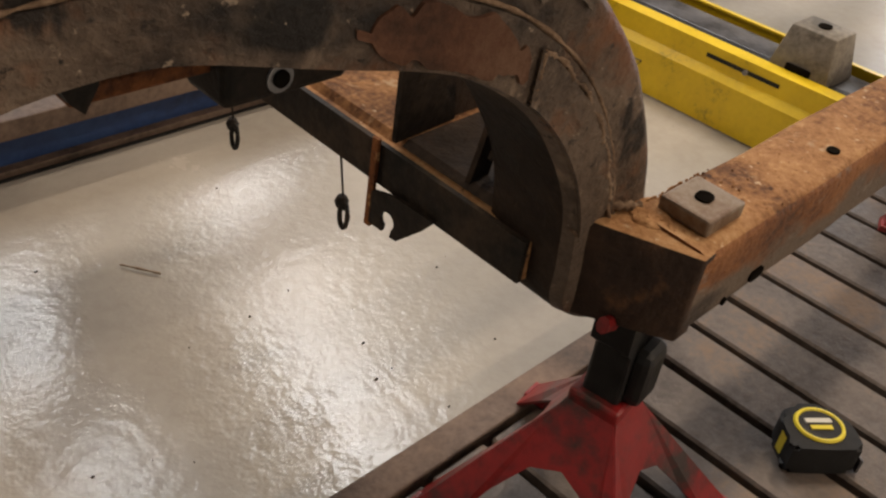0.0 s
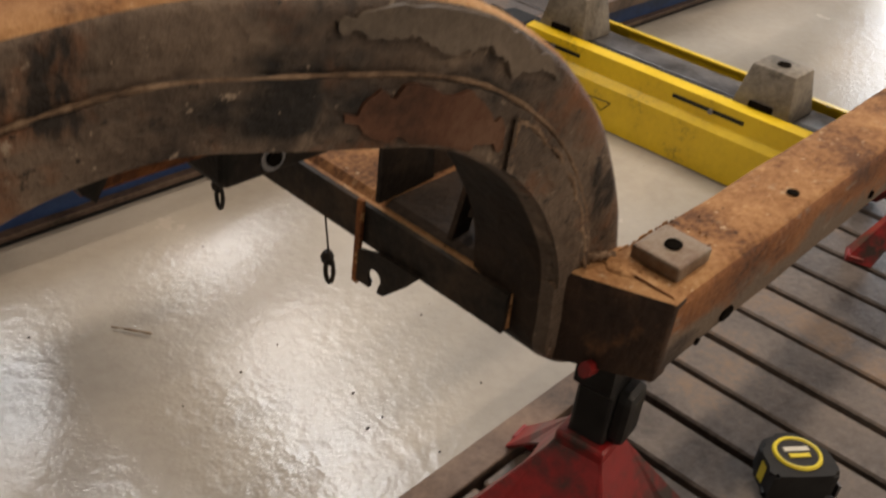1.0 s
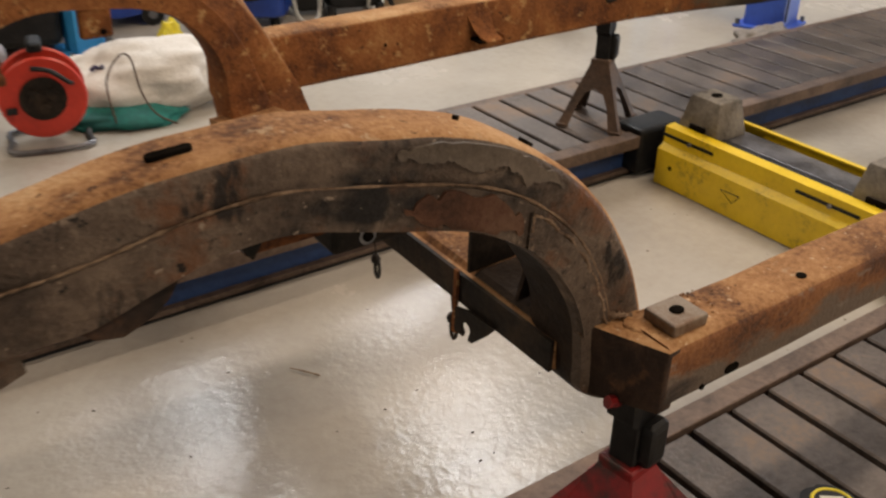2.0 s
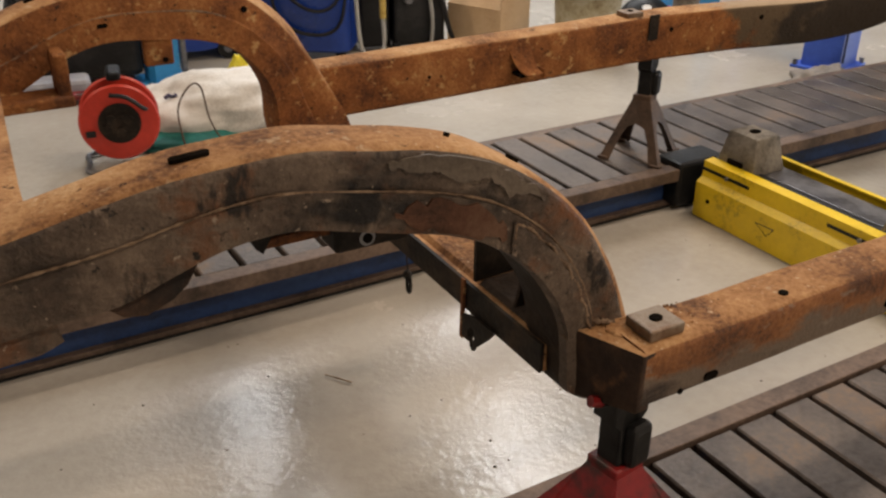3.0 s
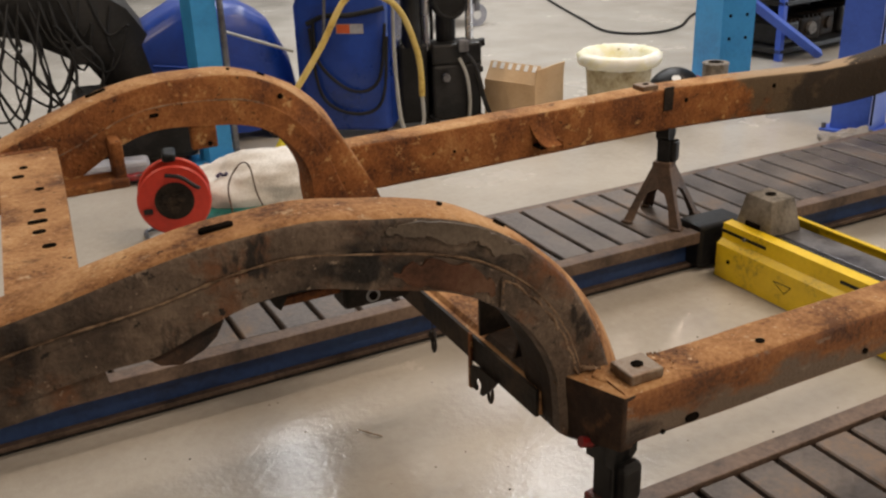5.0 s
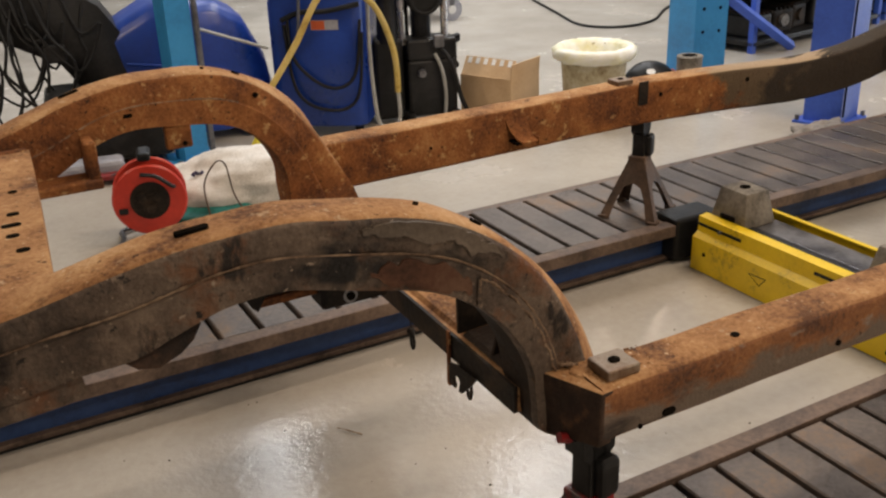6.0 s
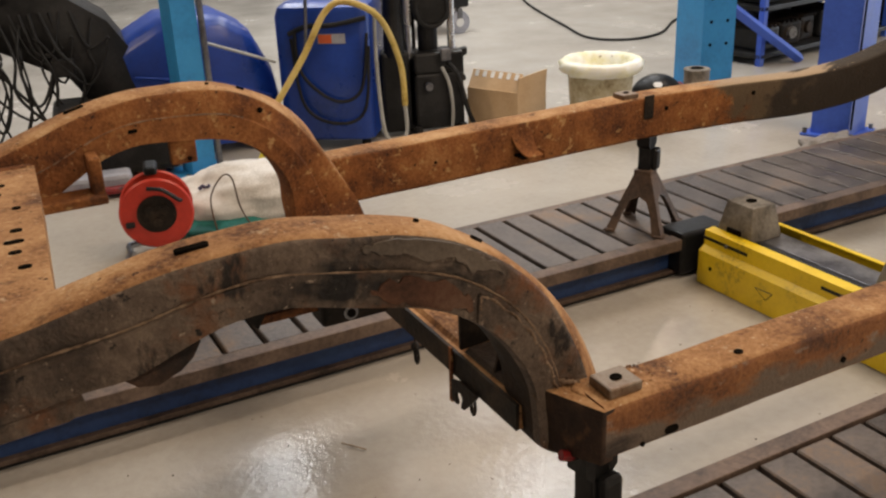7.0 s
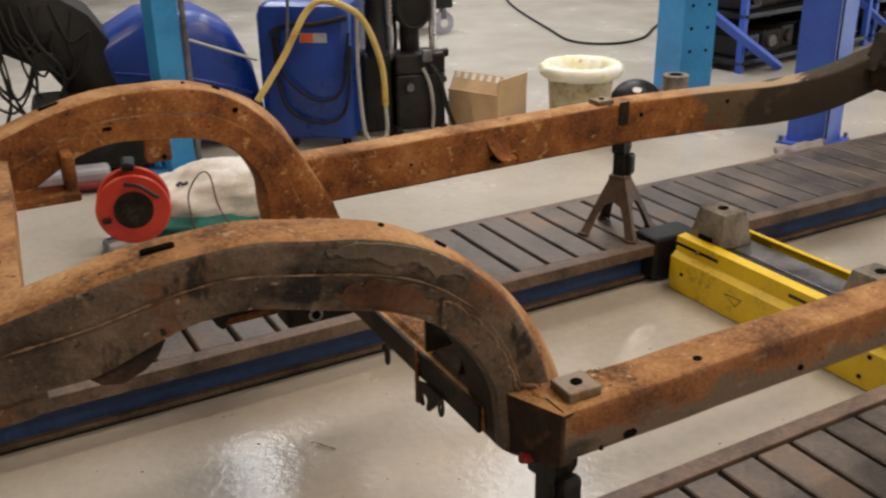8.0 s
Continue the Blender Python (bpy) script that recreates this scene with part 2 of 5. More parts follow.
for m, level in ((RUST, 0.2), (RAILSIDE, 0.3), (RUSTTOP, 0.2), (MUD, 0.3), (SHADEDARK, 0.12), (DARK, 0.15), (HOLE, 0.0), (FLAKE, 0.3), (CAPRUST, 0.25), (REDRUST, 0.2), (WELD, 0.2), (RUBBER, 0.25), (BLACK, 0.3)):
    m.node_tree.nodes["Principled BSDF"].inputs["Specular IOR Level"].default_value = level
    m.node_tree.nodes["Principled BSDF"].inputs["Metallic"].default_value = 0.0
GLOW = bpy.data.materials.new("lit_tube")
GLOW.use_nodes = True
GLOW.node_tree.nodes["Principled BSDF"].inputs["Emission Color"].default_value = (*TUBE, 1)
GLOW.node_tree.nodes["Principled BSDF"].inputs["Emission Strength"].default_value = 1.0


def floor_material():
    m = mat("grey_floor_paint", [(0.37, 0.34, 0.295), (0.44, 0.41, 0.36), (0.49, 0.46, 0.41)], 1.6, 0.20, 0, 0.0, 40, 0.25)
    nt = m.node_tree
    b = nt.nodes["Principled BSDF"]
    geo = nt.nodes["Geometry"]
    big = nt.nodes.new("ShaderNodeTexNoise")
    big.inputs["Scale"].default_value, big.inputs["Detail"].default_value = 52.0, 2.0
    tiny = nt.nodes.new("ShaderNodeTexNoise")
    tiny.inputs["Scale"].default_value, tiny.inputs["Detail"].default_value = 170.0, 2.0
    for n in (big, tiny):
        nt.links.new(geo.outputs["Position"], n.inputs["Vector"])
    add = nt.nodes.new("ShaderNodeMath")
    add.operation = "MULTIPLY_ADD"
    add.inputs[1].default_value = 0.35
    nt.links.new(tiny.outputs["Fac"], add.inputs[0])
    nt.links.new(big.outputs["Fac"], add.inputs[2])
    bp = nt.nodes.new("ShaderNodeBump")
    bp.inputs["Strength"].default_value, bp.inputs["Distance"].default_value = 0.30, 0.0030
    nt.links.new(add.outputs[0], bp.inputs["Height"])
    nt.links.new(bp.outputs[0], b.inputs["Normal"])
    b.inputs["Specular IOR Level"].default_value = 0.35
    return m


FLOOR = floor_material()

# ---- mesh helpers ----


def part(name, bm, material, parent, label=""):
    """Links a bmesh as one mesh object, under a thing or a part where one is given."""
    me = bpy.data.meshes.new(name)
    bmesh.ops.recalc_face_normals(bm, faces=bm.faces)
    bm.to_mesh(me)
    bm.free()
    for m in material if isinstance(material, (list, tuple)) else [material]:
        me.materials.append(m)
    ob = new(name, me)
    if parent:
        ob.parent = parent
    if label:
        tagged(ob, label)
    return ob


def smooth(ob, angle=35):
    ob.data.shade_smooth()
    ob.data.set_sharp_from_angle(angle=radians(angle))
    return ob


def thing(name, m, label, category, group="", kind=""):
    ob = new(name)
    ob.matrix_world = m
    return tagged(ob, label, category, group, kind)


def stood(x, y, turn, size):
    """A place on the floor, for a thing drawn at another size."""
    return pose(x, y, 0, 0, 0, turn) @ Matrix.Scale(size, 4)


def box(bm, cx, cy, cz, sx, sy, sz, bevel=0.0, m=None, segs=2):
    r = bmesh.ops.create_cube(bm, size=1.0, matrix=(m or Matrix()) @ Matrix.Translation((cx, cy, cz)) @ Matrix.Diagonal((sx, sy, sz, 1)))
    if bevel:
        es = list({e for v in r["verts"] for e in v.link_edges})
        bmesh.ops.bevel(bm, geom=es, offset=bevel, segments=segs, affect="EDGES", profile=0.5)
    return bm


def boxm(*a, **k):
    return box(bmesh.new(), *a, **k)


def rod(bm, p, q, r0, r1=None, n=14, cap=True):
    p, q = Vector(p), Vector(q)
    d = q - p
    m = Matrix.Translation((p + q) / 2) @ d.to_track_quat("Z", "Y").to_matrix().to_4x4()
    bmesh.ops.create_cone(bm, cap_ends=cap, segments=n, radius1=r0, radius2=r0 if r1 is None else r1, depth=d.length, matrix=m)
    return bm


def rodm(*a, **k):
    return rod(bmesh.new(), *a, **k)


def curve_points(pts, steps=6, closed=False):
    """Catmull-Rom through the points."""
    pts = [Vector(p) for p in pts]
    n = len(pts)
    out = []
    for i in range(n if closed else n - 1):
        if closed:
            a, b, c, d = (pts[(i + j) % n] for j in (-1, 0, 1, 2))
        else:
            a, b, c, d = pts[max(i - 1, 0)], pts[i], pts[i + 1], pts[min(i + 2, n - 1)]
        for s in range(steps):
            t = s / steps
            out.append(0.5 * (2 * b + (c - a) * t + (2 * a - 5 * b + 4 * c - d) * t * t + (3 * b - a - 3 * c + d) * t ** 3))
    if not closed:
        out.append(pts[-1])
    return out


def loft(bm, rings, closed=True, caps=True):
    vs = [[bm.verts.new(p) for p in ring] for ring in rings]
    n = len(vs[0])
    for a, b in zip(vs, vs[1:]):
        for i in range(n if closed else n - 1):
            j = (i + 1) % n
            bm.faces.new((a[i], a[j], b[j], b[i]))
    if caps and closed:
        bm.faces.new(vs[0][::-1])
        bm.faces.new(vs[-1])
    return bm


def pipe(bm, pts, r, n=8, steps=6, closed=False, wob=0.0):
    path = curve_points(pts, steps, closed)
    rings = []
    up = Vector((0.13, 0.21, 0.97))
    for i, p in enumerate(path):
        a = path[(i - 1) % len(path)] if closed or i else p
        b = path[(i + 1) % len(path)] if closed or i < len(path) - 1 else p
        t = (b - a).normalized()
        s = t.cross(up)
        if s.length < 0.05:
            s = t.cross(Vector((1, 0, 0)))
        s.normalize()
        u = s.cross(t)
        rad = r * (1 + wob * random.uniform(-1, 1))
        rings.append([p + rad * (math.cos(2 * math.pi * k / n) * s + math.sin(2 * math.pi * k / n) * u) for k in range(n)])
    if closed:
        rings.append(rings[0])
        vs = [[bm.verts.new(p) for p in ring] for ring in rings[:-1]]
        m = len(vs)
        for i in range(m):
            for k in range(n):
                bm.faces.new((vs[i][k], vs[i][(k + 1) % n], vs[(i + 1) % m][(k + 1) % n], vs[(i + 1) % m][k]))
        return bm
    return loft(bm, rings)


def pipem(*a, **k):
    return pipe(bmesh.new(), *a, **k)


def lathe(bm, prof, n=28, centre=(0, 0, 0), jitter=0.0):
    c = Vector(centre)
    rings = []
    for r, z in prof:
        rings.append([c + Vector(((r + jitter * random.uniform(-1, 1)) * math.cos(2 * math.pi * k / n), (r + jitter * random.uniform(-1, 1)) * math.sin(2 * math.pi * k / n), z)) for k in range(n)])
    return loft(bm, rings)


def lathem(*a, **k):
    return lathe(bmesh.new(), *a, **k)


def slab(outline, thickness, axis="y", at=0.0):
    """A plate from an outline of two coordinates, given a thickness along the third axis."""
    bm = bmesh.new()
    def put(a, b, c):
        return {"y": (a, c, b), "x": (c, a, b), "z": (a, b, c)}[axis]
    lo = [bm.verts.new(put(a, b, at)) for a, b in outline]
    hi = [bm.verts.new(put(a, b, at + thickness)) for a, b in outline]
    bm.faces.new(lo)
    bm.faces.new(hi[::-1])
    n = len(lo)
    for i in range(n):
        bm.faces.new((lo[i], hi[i], hi[(i + 1) % n], lo[(i + 1) % n]))
    return bm


def disc(bm, centre, normal, r, n=16, sx=1.0, turn=0.0, depth=0.0015):
    """A thin round or slotted plug, standing a hair proud."""
    nrm = Vector(normal).normalized()
    m = Matrix.Translation(Vector(centre)) @ nrm.to_track_quat("Z", "Y").to_matrix().to_4x4() @ pose(0, 0, 0, 0, 0, turn)
    out = []
    for k in range(n):
        a = 2 * math.pi * k / n
        out.append((r * math.cos(a) + math.copysign((sx - 1) * r, math.cos(a)), r * math.sin(a)))
    lo = [bm.verts.new(m @ Vector((a, b, -depth))) for a, b in out]
    hi = [bm.verts.new(m @ Vector((a, b, depth))) for a, b in out]
    bm.faces.new(hi)
    for k in range(n):
        bm.faces.new((lo[k], lo[(k + 1) % n], hi[(k + 1) % n], hi[k]))
    return bm


def discm(*a, **k):
    return disc(bmesh.new(), *a, **k)


# ---- the hall ----
X0, X1, Y0, Y1, H = -7.0, 10.0, -5.0, 11.0, 4.2
tagged(part("floor", boxm((X0 + X1) / 2, (Y0 + Y1) / 2, -0.1, X1 - X0, Y1 - Y0, 0.2), FLOOR, None), "glossy grey painted workshop floor with scuffs", "floor", kind="structure")
tagged(part("ceiling", boxm((X0 + X1) / 2, (Y0 + Y1) / 2, H + 0.1, X1 - X0, Y1 - Y0, 0.2), CEILPAINT, None), "plain grey workshop ceiling", "ceiling", kind="structure")
tagged(part("wall_south", boxm((X0 + X1) / 2, Y0 - 0.1, H / 2, X1 - X0, 0.2, H), WALLPAINT, None), "plain pale workshop wall", "wall", kind="structure")
tagged(part("wall_north", boxm((X0 + X1) / 2, Y1 + 0.1, H / 2, X1 - X0, 0.2, H), WALLPAINT, None), "plain pale workshop wall", "wall", kind="structure")
tagged(part("wall_west", boxm(X0 - 0.1, (Y0 + Y1) / 2, H / 2, 0.2, Y1 - Y0 + 0.4, H), WALLPAINT, None), "plain pale workshop wall", "wall", kind="structure")
east = bmesh.new()
box(east, X1 + 0.1, -2.9, H / 2, 0.2, Y1 - 6.8, H)
box(east, X1 + 0.1, 6.9, H / 2, 0.2, 8.2, H)
box(east, X1 + 0.1, 1.0, 3.8, 0.2, 3.6, 0.8)
tagged(part("wall_east", east, WALLPAINT, None), "pale workshop wall with a wide vehicle doorway", "wall", kind="structure")
tube0 = None
# a fitting at every lamp, the four added fill lamps too
for lx, ly, turn in LAMPS:
    if tube0 is None:
        tube0 = thing("ceiling_light", pose(lx, ly, 4.0, 0, 0, turn), "long white fluorescent fitting out of view, placed for reflections or added fill light", "ceiling light", "ceiling lights")
        part("body", boxm(0, 0, 0.06, 2.3, 0.5, 0.08, 0.01), WHITE, tube0)
        part("diffuser", boxm(0, 0, 0.0, 2.2, 0.42, 0.04, 0.01), GLOW, tube0)
        part("mount", boxm(0, 0, 0.15, 0.3, 0.04, 0.10), GREYSTEEL, tube0)
    else:
        copy_thing(tube0, pose(lx, ly, 4.0, 0, 0, turn))

# ---- the car chassis, leaning a little, in a frame of its own ----
LEANED = pose(0, 0, 0.4185, 1.15, 0, 0) @ Matrix.Scale(0.89, 4)
SPAN = 1.234
chassis = thing("car_chassis", LEANED, "bare rusty steel car chassis with arched rear rails", "car chassis")


def outer(x):
    """How far in the arch's outer side stands."""
    return 0.045 + 0.17 * (-0.05 - max(-0.80, min(x, -0.03)))


ARCH = [(-1.9, 0.50, -1.9, 0.385), (-1.206, 0.524, -1.206, 0.401), (-0.956, 0.539, -0.956, 0.423), (-0.837, 0.553, -0.831, 0.435), (-0.743, 0.568, -0.756, 0.446), (-0.675, 0.59, -0.675, 0.467), (-0.61, 0.611, -0.603, 0.479),
        (-0.545, 0.631, -0.548, 0.506), (-0.474, 0.647, -0.481, 0.54), (-0.398, 0.656, -0.409, 0.553), (-0.327, 0.653, -0.322, 0.544), (-0.254, 0.648, -0.233, 0.529), (-0.181, 0.629, -0.173, 0.505), (-0.105, 0.584, -0.131, 0.47),
        (-0.055, 0.526, -0.099, 0.425), (-0.02, 0.461, -0.08, 0.376), (0.007, 0.388, -0.078, 0.322), (0.034, 0.310, -0.070, 0.262), (0.060, 0.235, -0.064, 0.215)]
NEAR_ARCH = [(-1.9, 0.555, -1.9, 0.44), (-1.25, 0.57, -1.25, 0.455), (-0.933, 0.583, -0.934, 0.478), (-0.825, 0.596, -0.82, 0.489), (-0.735, 0.616, -0.747, 0.508), (-0.67, 0.633, -0.671, 0.526), (-0.613, 0.65, -0.608, 0.534),
             (-0.555, 0.666, -0.557, 0.556), (-0.489, 0.676, -0.496, 0.582), (-0.418, 0.682, -0.429, 0.59), (-0.351, 0.676, -0.347, 0.576), (-0.28, 0.668, -0.259, 0.558), (-0.206, 0.648, -0.199, 0.532), (-0.13, 0.601, -0.156, 0.496),
             (-0.079, 0.545, -0.125, 0.453), (-0.044, 0.481, -0.105, 0.405), (-0.015, 0.409, -0.097, 0.354), (0.004, 0.341, -0.089, 0.303), (0.023, 0.29, -0.049, 0.28)]
SECTION = [(0.008, 0.0), (-0.003, 0.03), (-0.0035, 0.25), (-0.003, 0.49), (0.0005, 0.52), (0.0, 0.70), (0.0, 0.90), (0.003, 0.955), (0.012, 1.0), (0.037, 1.003),
           (0.063, 1.0), (0.072, 0.955), (0.075, 0.9), (0.075, 0.52), (0.078, 0.49), (0.078, 0.03), (0.066, 0.0)]
SECTION = [(1.15 * dy, h) for dy, h in SECTION]


def arch_path(far=False):
    tops = curve_points([(a, 0, b) for a, b, c, d in (ARCH if far else NEAR_ARCH)], 5)
    bots = curve_points([(c, 0, d) for a, b, c, d in (ARCH if far else NEAR_ARCH)], 5)
    return tops, bots


def arch_point(top, bot, dy, h, far):
    x = bot.x + (top.x - bot.x) * h
    z = bot.z + (top.z - bot.z) * h
    y = outer(x) + dy
    low = max(0.0, min(1.0, (0.57 - z) / 0.25)) * (1 if bot.x > -0.2 else 0)
    z = z - 0.36
    if far and bot.x > -0.30:
        x += 0.045 * math.sin(math.pi * max(0.0, min(1.0, (0.27 - z) / 0.30))) * (1 - max(0, dy) / 0.09) * h
    if not far and bot.x > -0.30:
        x += 0.020 * math.sin(math.pi * max(0.0, min(1.0, (0.27 - z) / 0.30))) * max(0, dy) / 0.09 * h
    x += 0.07 * low ** 1.2 * max(0, dy) / 0.086 * h
    return Vector((x, SPAN - y if far else y, z))


def arch(far):
    tops, bots = arch_path(far)
    bm = bmesh.new()
    rings = []
    for t, b in zip(tops, bots):
        ring = [arch_point(t, b, dy, h, far) for dy, h in SECTION]
        for i, p in enumerate(ring):
            w = noise.noise(p * 14) * 0.0018 + noise.noise(p * 40) * 0.0007
            p.y += w
            p.z += 0.8 * noise.noise(p * 11 + Vector((5, 3, 1))) * 0.002
        rings.append(ring)
    loft(bm, rings)
    bm.faces.ensure_lookup_table()
    n = len(SECTION)
    for k in range(len(rings) - 1):
        for i in range(n):
            f = bm.faces[k * n + i]
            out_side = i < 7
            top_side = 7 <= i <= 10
            # near inner side and underside get the colour darkened for shade
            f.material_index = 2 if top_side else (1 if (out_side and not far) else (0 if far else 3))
    return part("arched_rail", bm, [RUST, MUD, RUSTTOP, SHADEDARK], chassis)


def side_rail(far):
    path = [(-0.045, 0, 0), (0.3, 0, 0), (0.7, 0, 0), (1.1, 0, 0), (1.35, 0.035, 0.004), (1.6, 0.085, 0.008), (1.78, 0.135, 0.035), (1.94, 0.18, 0.09), (2.15, 0.21, 0.14), (2.8, 0.22, 0.15)]
    pts = curve_points(path, 14)
    rings = []
    for p in pts:
        g = max(0.0, min(1.0, p.x))
        hh = 0.0625 if far else 0.0435
        up = -0.024 + 0.011 * g if far else -0.001
        sec = [(-0.04, -hh + 0.008), (-0.04, 0.014), (-0.04, hh - 0.009), (-0.037, hh - 0.003), (-0.031, hh), (0, hh), (0.031, hh), (0.037, hh - 0.003), (0.04, hh - 0.009), (0.04, 0), (0.04, -hh + 0.008), (0.032, -hh), (-0.032, -hh)]
        ring = []
        for a, b in sec:
            y = p.y + a
            q = Vector((p.x, SPAN - y if far else y, up + p.z + b))
            q.y += noise.noise(q * 9) * 0.0016
            q.z += noise.noise(q * 5 + Vector((1, 7, 2))) * 0.0014 + noise.noise(q * 60) * 0.0004
            ring.append(q)
        rings.append(ring)
    bm = loft(bmesh.new(), rings)
    bm.faces.ensure_lookup_table()
    n = len(sec)
    for k in range(len(rings) - 1):
        x = pts[k].x
        for i in range(n):
            f = bm.faces[k * n + i]
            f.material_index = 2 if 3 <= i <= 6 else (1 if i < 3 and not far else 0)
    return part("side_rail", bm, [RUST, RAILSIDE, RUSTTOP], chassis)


def bead(pts, r=0.0035):
    bm = pipem(pts, r, 6, 7, wob=0.6)
    ob = part("weld_seam", bm, WELD, chassis, "rough weld bead")
    ob.data.shade_smooth()
    return ob


for far in (False, True):
    a = smooth(arch(far), 40)
    r = smooth(side_rail(far), 40)
    tops, bots = arch_path(far)
    idx = [i for i in range(len(tops)) if -1.3 < tops[i].x < (-0.17 if far else 1) and i % 4 == 0 and i < len(tops) - 10]
    bead([arch_point(tops[i], bots[i], 0.0885 if far else -0.0025, 0.505 + 0.016 * math.sin(i * 1.7) + (0 if far else 0.30 * max(0.0, min(0.35, -0.38 - tops[i].x))), far) for i in idx], 0.0015)


# closing box between arch and side rail
for far in (False,):
    def pl(x, y, z):
        return Vector((x, SPAN - y if far else y, z))
    bm = bmesh.new()
    lo = [pl(-0.084, 0.066, -0.066), pl(-0.052, -0.041, -0.046), pl(-0.030, -0.0405, -0.0455), pl(-0.02, 0.05, -0.052), pl(-0.03, 0.09, -0.070)]
    hi = [pl(-0.088, 0.052, 0.0400), pl(-0.050, -0.041, 0.0405), pl(-0.030, -0.0395, 0.0405), pl(-0.02, 0.060, 0.0405), pl(-0.03, 0.095, 0.0385)]
    loft(bm, [lo, hi])
    bmesh.ops.bevel(bm, geom=list(bm.edges), offset=0.003, segments=2, affect="EDGES", profile=0.5)
    bm.normal_update()
    bmesh.ops.recalc_face_normals(bm, faces=bm.faces)
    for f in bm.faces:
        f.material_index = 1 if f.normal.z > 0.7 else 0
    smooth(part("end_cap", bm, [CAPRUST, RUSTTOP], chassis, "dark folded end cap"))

# flaky edge weld where the arch meets the rail
bead([(-0.10, 0.052, 0.03), (-0.075, 0.05, 0.047), (-0.05, 0.040, 0.046), (-0.036, 0.036, 0.043)], 0.0035)
# rubber-mount pad with its bolt hole on each rail
def pad(x, y, far):
    z = 0.0425 + (0.004 if far else 0)
    p = part("mount_pad", boxm(x, y, z + 0.008, 0.056, 0.05, 0.016, 0.003), ZINC, chassis, "square raised mount pad")
    part("bolt_hole", discm((x, y, z + 0.0165), (0, 0, 1), 0.0075, 16, 1.2), HOLE, p)
pad(0.0, 0.0, False)
pad(1.0, SPAN, True)
for c, nrm, r, sx in [((0.214, -0.016, 0.0435), (0, 0, 1), 0.0062, 1.15), ((0.072, -0.0405, -0.028), (0, -1, 0), 0.0062, 1.9), ((0.42, -0.0405, -0.02), (0, -1, 0), 0.005, 1.0),
                      ((0.02, -0.0405, -0.035), (0, -1, 0), 0.004, 1.0), ((1.12, SPAN - 0.0412, 0.008), (0, -1, 0), 0.007, 1.0), ((1.42, SPAN - 0.087, 0.02), (0, -1, 0), 0.007, 1.1), ((0.35, SPAN - 0.0412, -0.02), (0, -1, 0), 0.004, 1.0)]:
    part("drilled_hole", discm(c, nrm, r, 14, sx), HOLE, chassis)
patch = part("grey_patch", boxm(1.055, SPAN - 0.0405, 0.02, 0.035, 0.003, 0.07, 0.001), DARK, chassis, "dark sprayed patch")


def top_mark(x, dy, r, sx, far):
    tops, bots = arch_path(far)
    i = min(range(len(tops)), key=lambda k: abs(tops[k].x - x))
    p = arch_point(tops[i], bots[i], dy, 1.006, far)
    q = arch_point(tops[i + 1], bots[i + 1], dy, 1.006, far)
    d = (q - p).normalized()
    nrm = d.cross(Vector((0, -1, 0)))
    nrm = nrm if nrm.z > 0 else -nrm
    m = Matrix((d, nrm.cross(d), nrm)).transposed().to_4x4()
    bm = bmesh.new()
    for k in range(1):
        out = [(r * math.cos(a) + math.copysign((sx - 1) * r, math.cos(a)), r * math.sin(a)) for a in [2 * math.pi * j / 16 for j in range(16)]]
        vs = [bm.verts.new(Matrix.Translation(p) @ m @ Vector((a, b, 0.0035))) for a, b in out]
        ws = [bm.verts.new(Matrix.Translation(p) @ m @ Vector((a, b, -0.003))) for a, b in out]
        bm.faces.new(vs)
        for j in range(16):
            bm.faces.new((ws[j], ws[(j + 1) % 16], vs[(j + 1) % 16], vs[j]))
    part("slot", bm, HOLE, chassis)


for far in (False, True):
    top_mark(-0.512, 0.036, 0.0058, 3.6, far)
    top_mark(-0.16, 0.045, 0.006, 1.5, far)
    top_mark(-0.24, 0.05, 0.003, 1.3, far)
    top_mark(-0.80, 0.03, 0.006, 1.0, far)


def face_mark(x, h, r, far, name="drilled_hole", material=HOLE, sx=1.0):
    tops, bots = arch_path(far)
    i = min(range(len(tops)), key=lambda k: abs(bots[k].x + (tops[k].x - bots[k].x) * h - x))
    p = arch_point(tops[i], bots[i], 0.0875 if far else -0.002, h, far)
    part(name, discm(p, (0, -1, 0), r, 14, sx, depth=0.003), material, chassis)


face_mark(-0.046, 0.55, 0.008, False)
face_mark(-0.13, 0.78, 0.006, True)
face_mark(-0.42, 0.35, 0.004, True, sx=3.0)

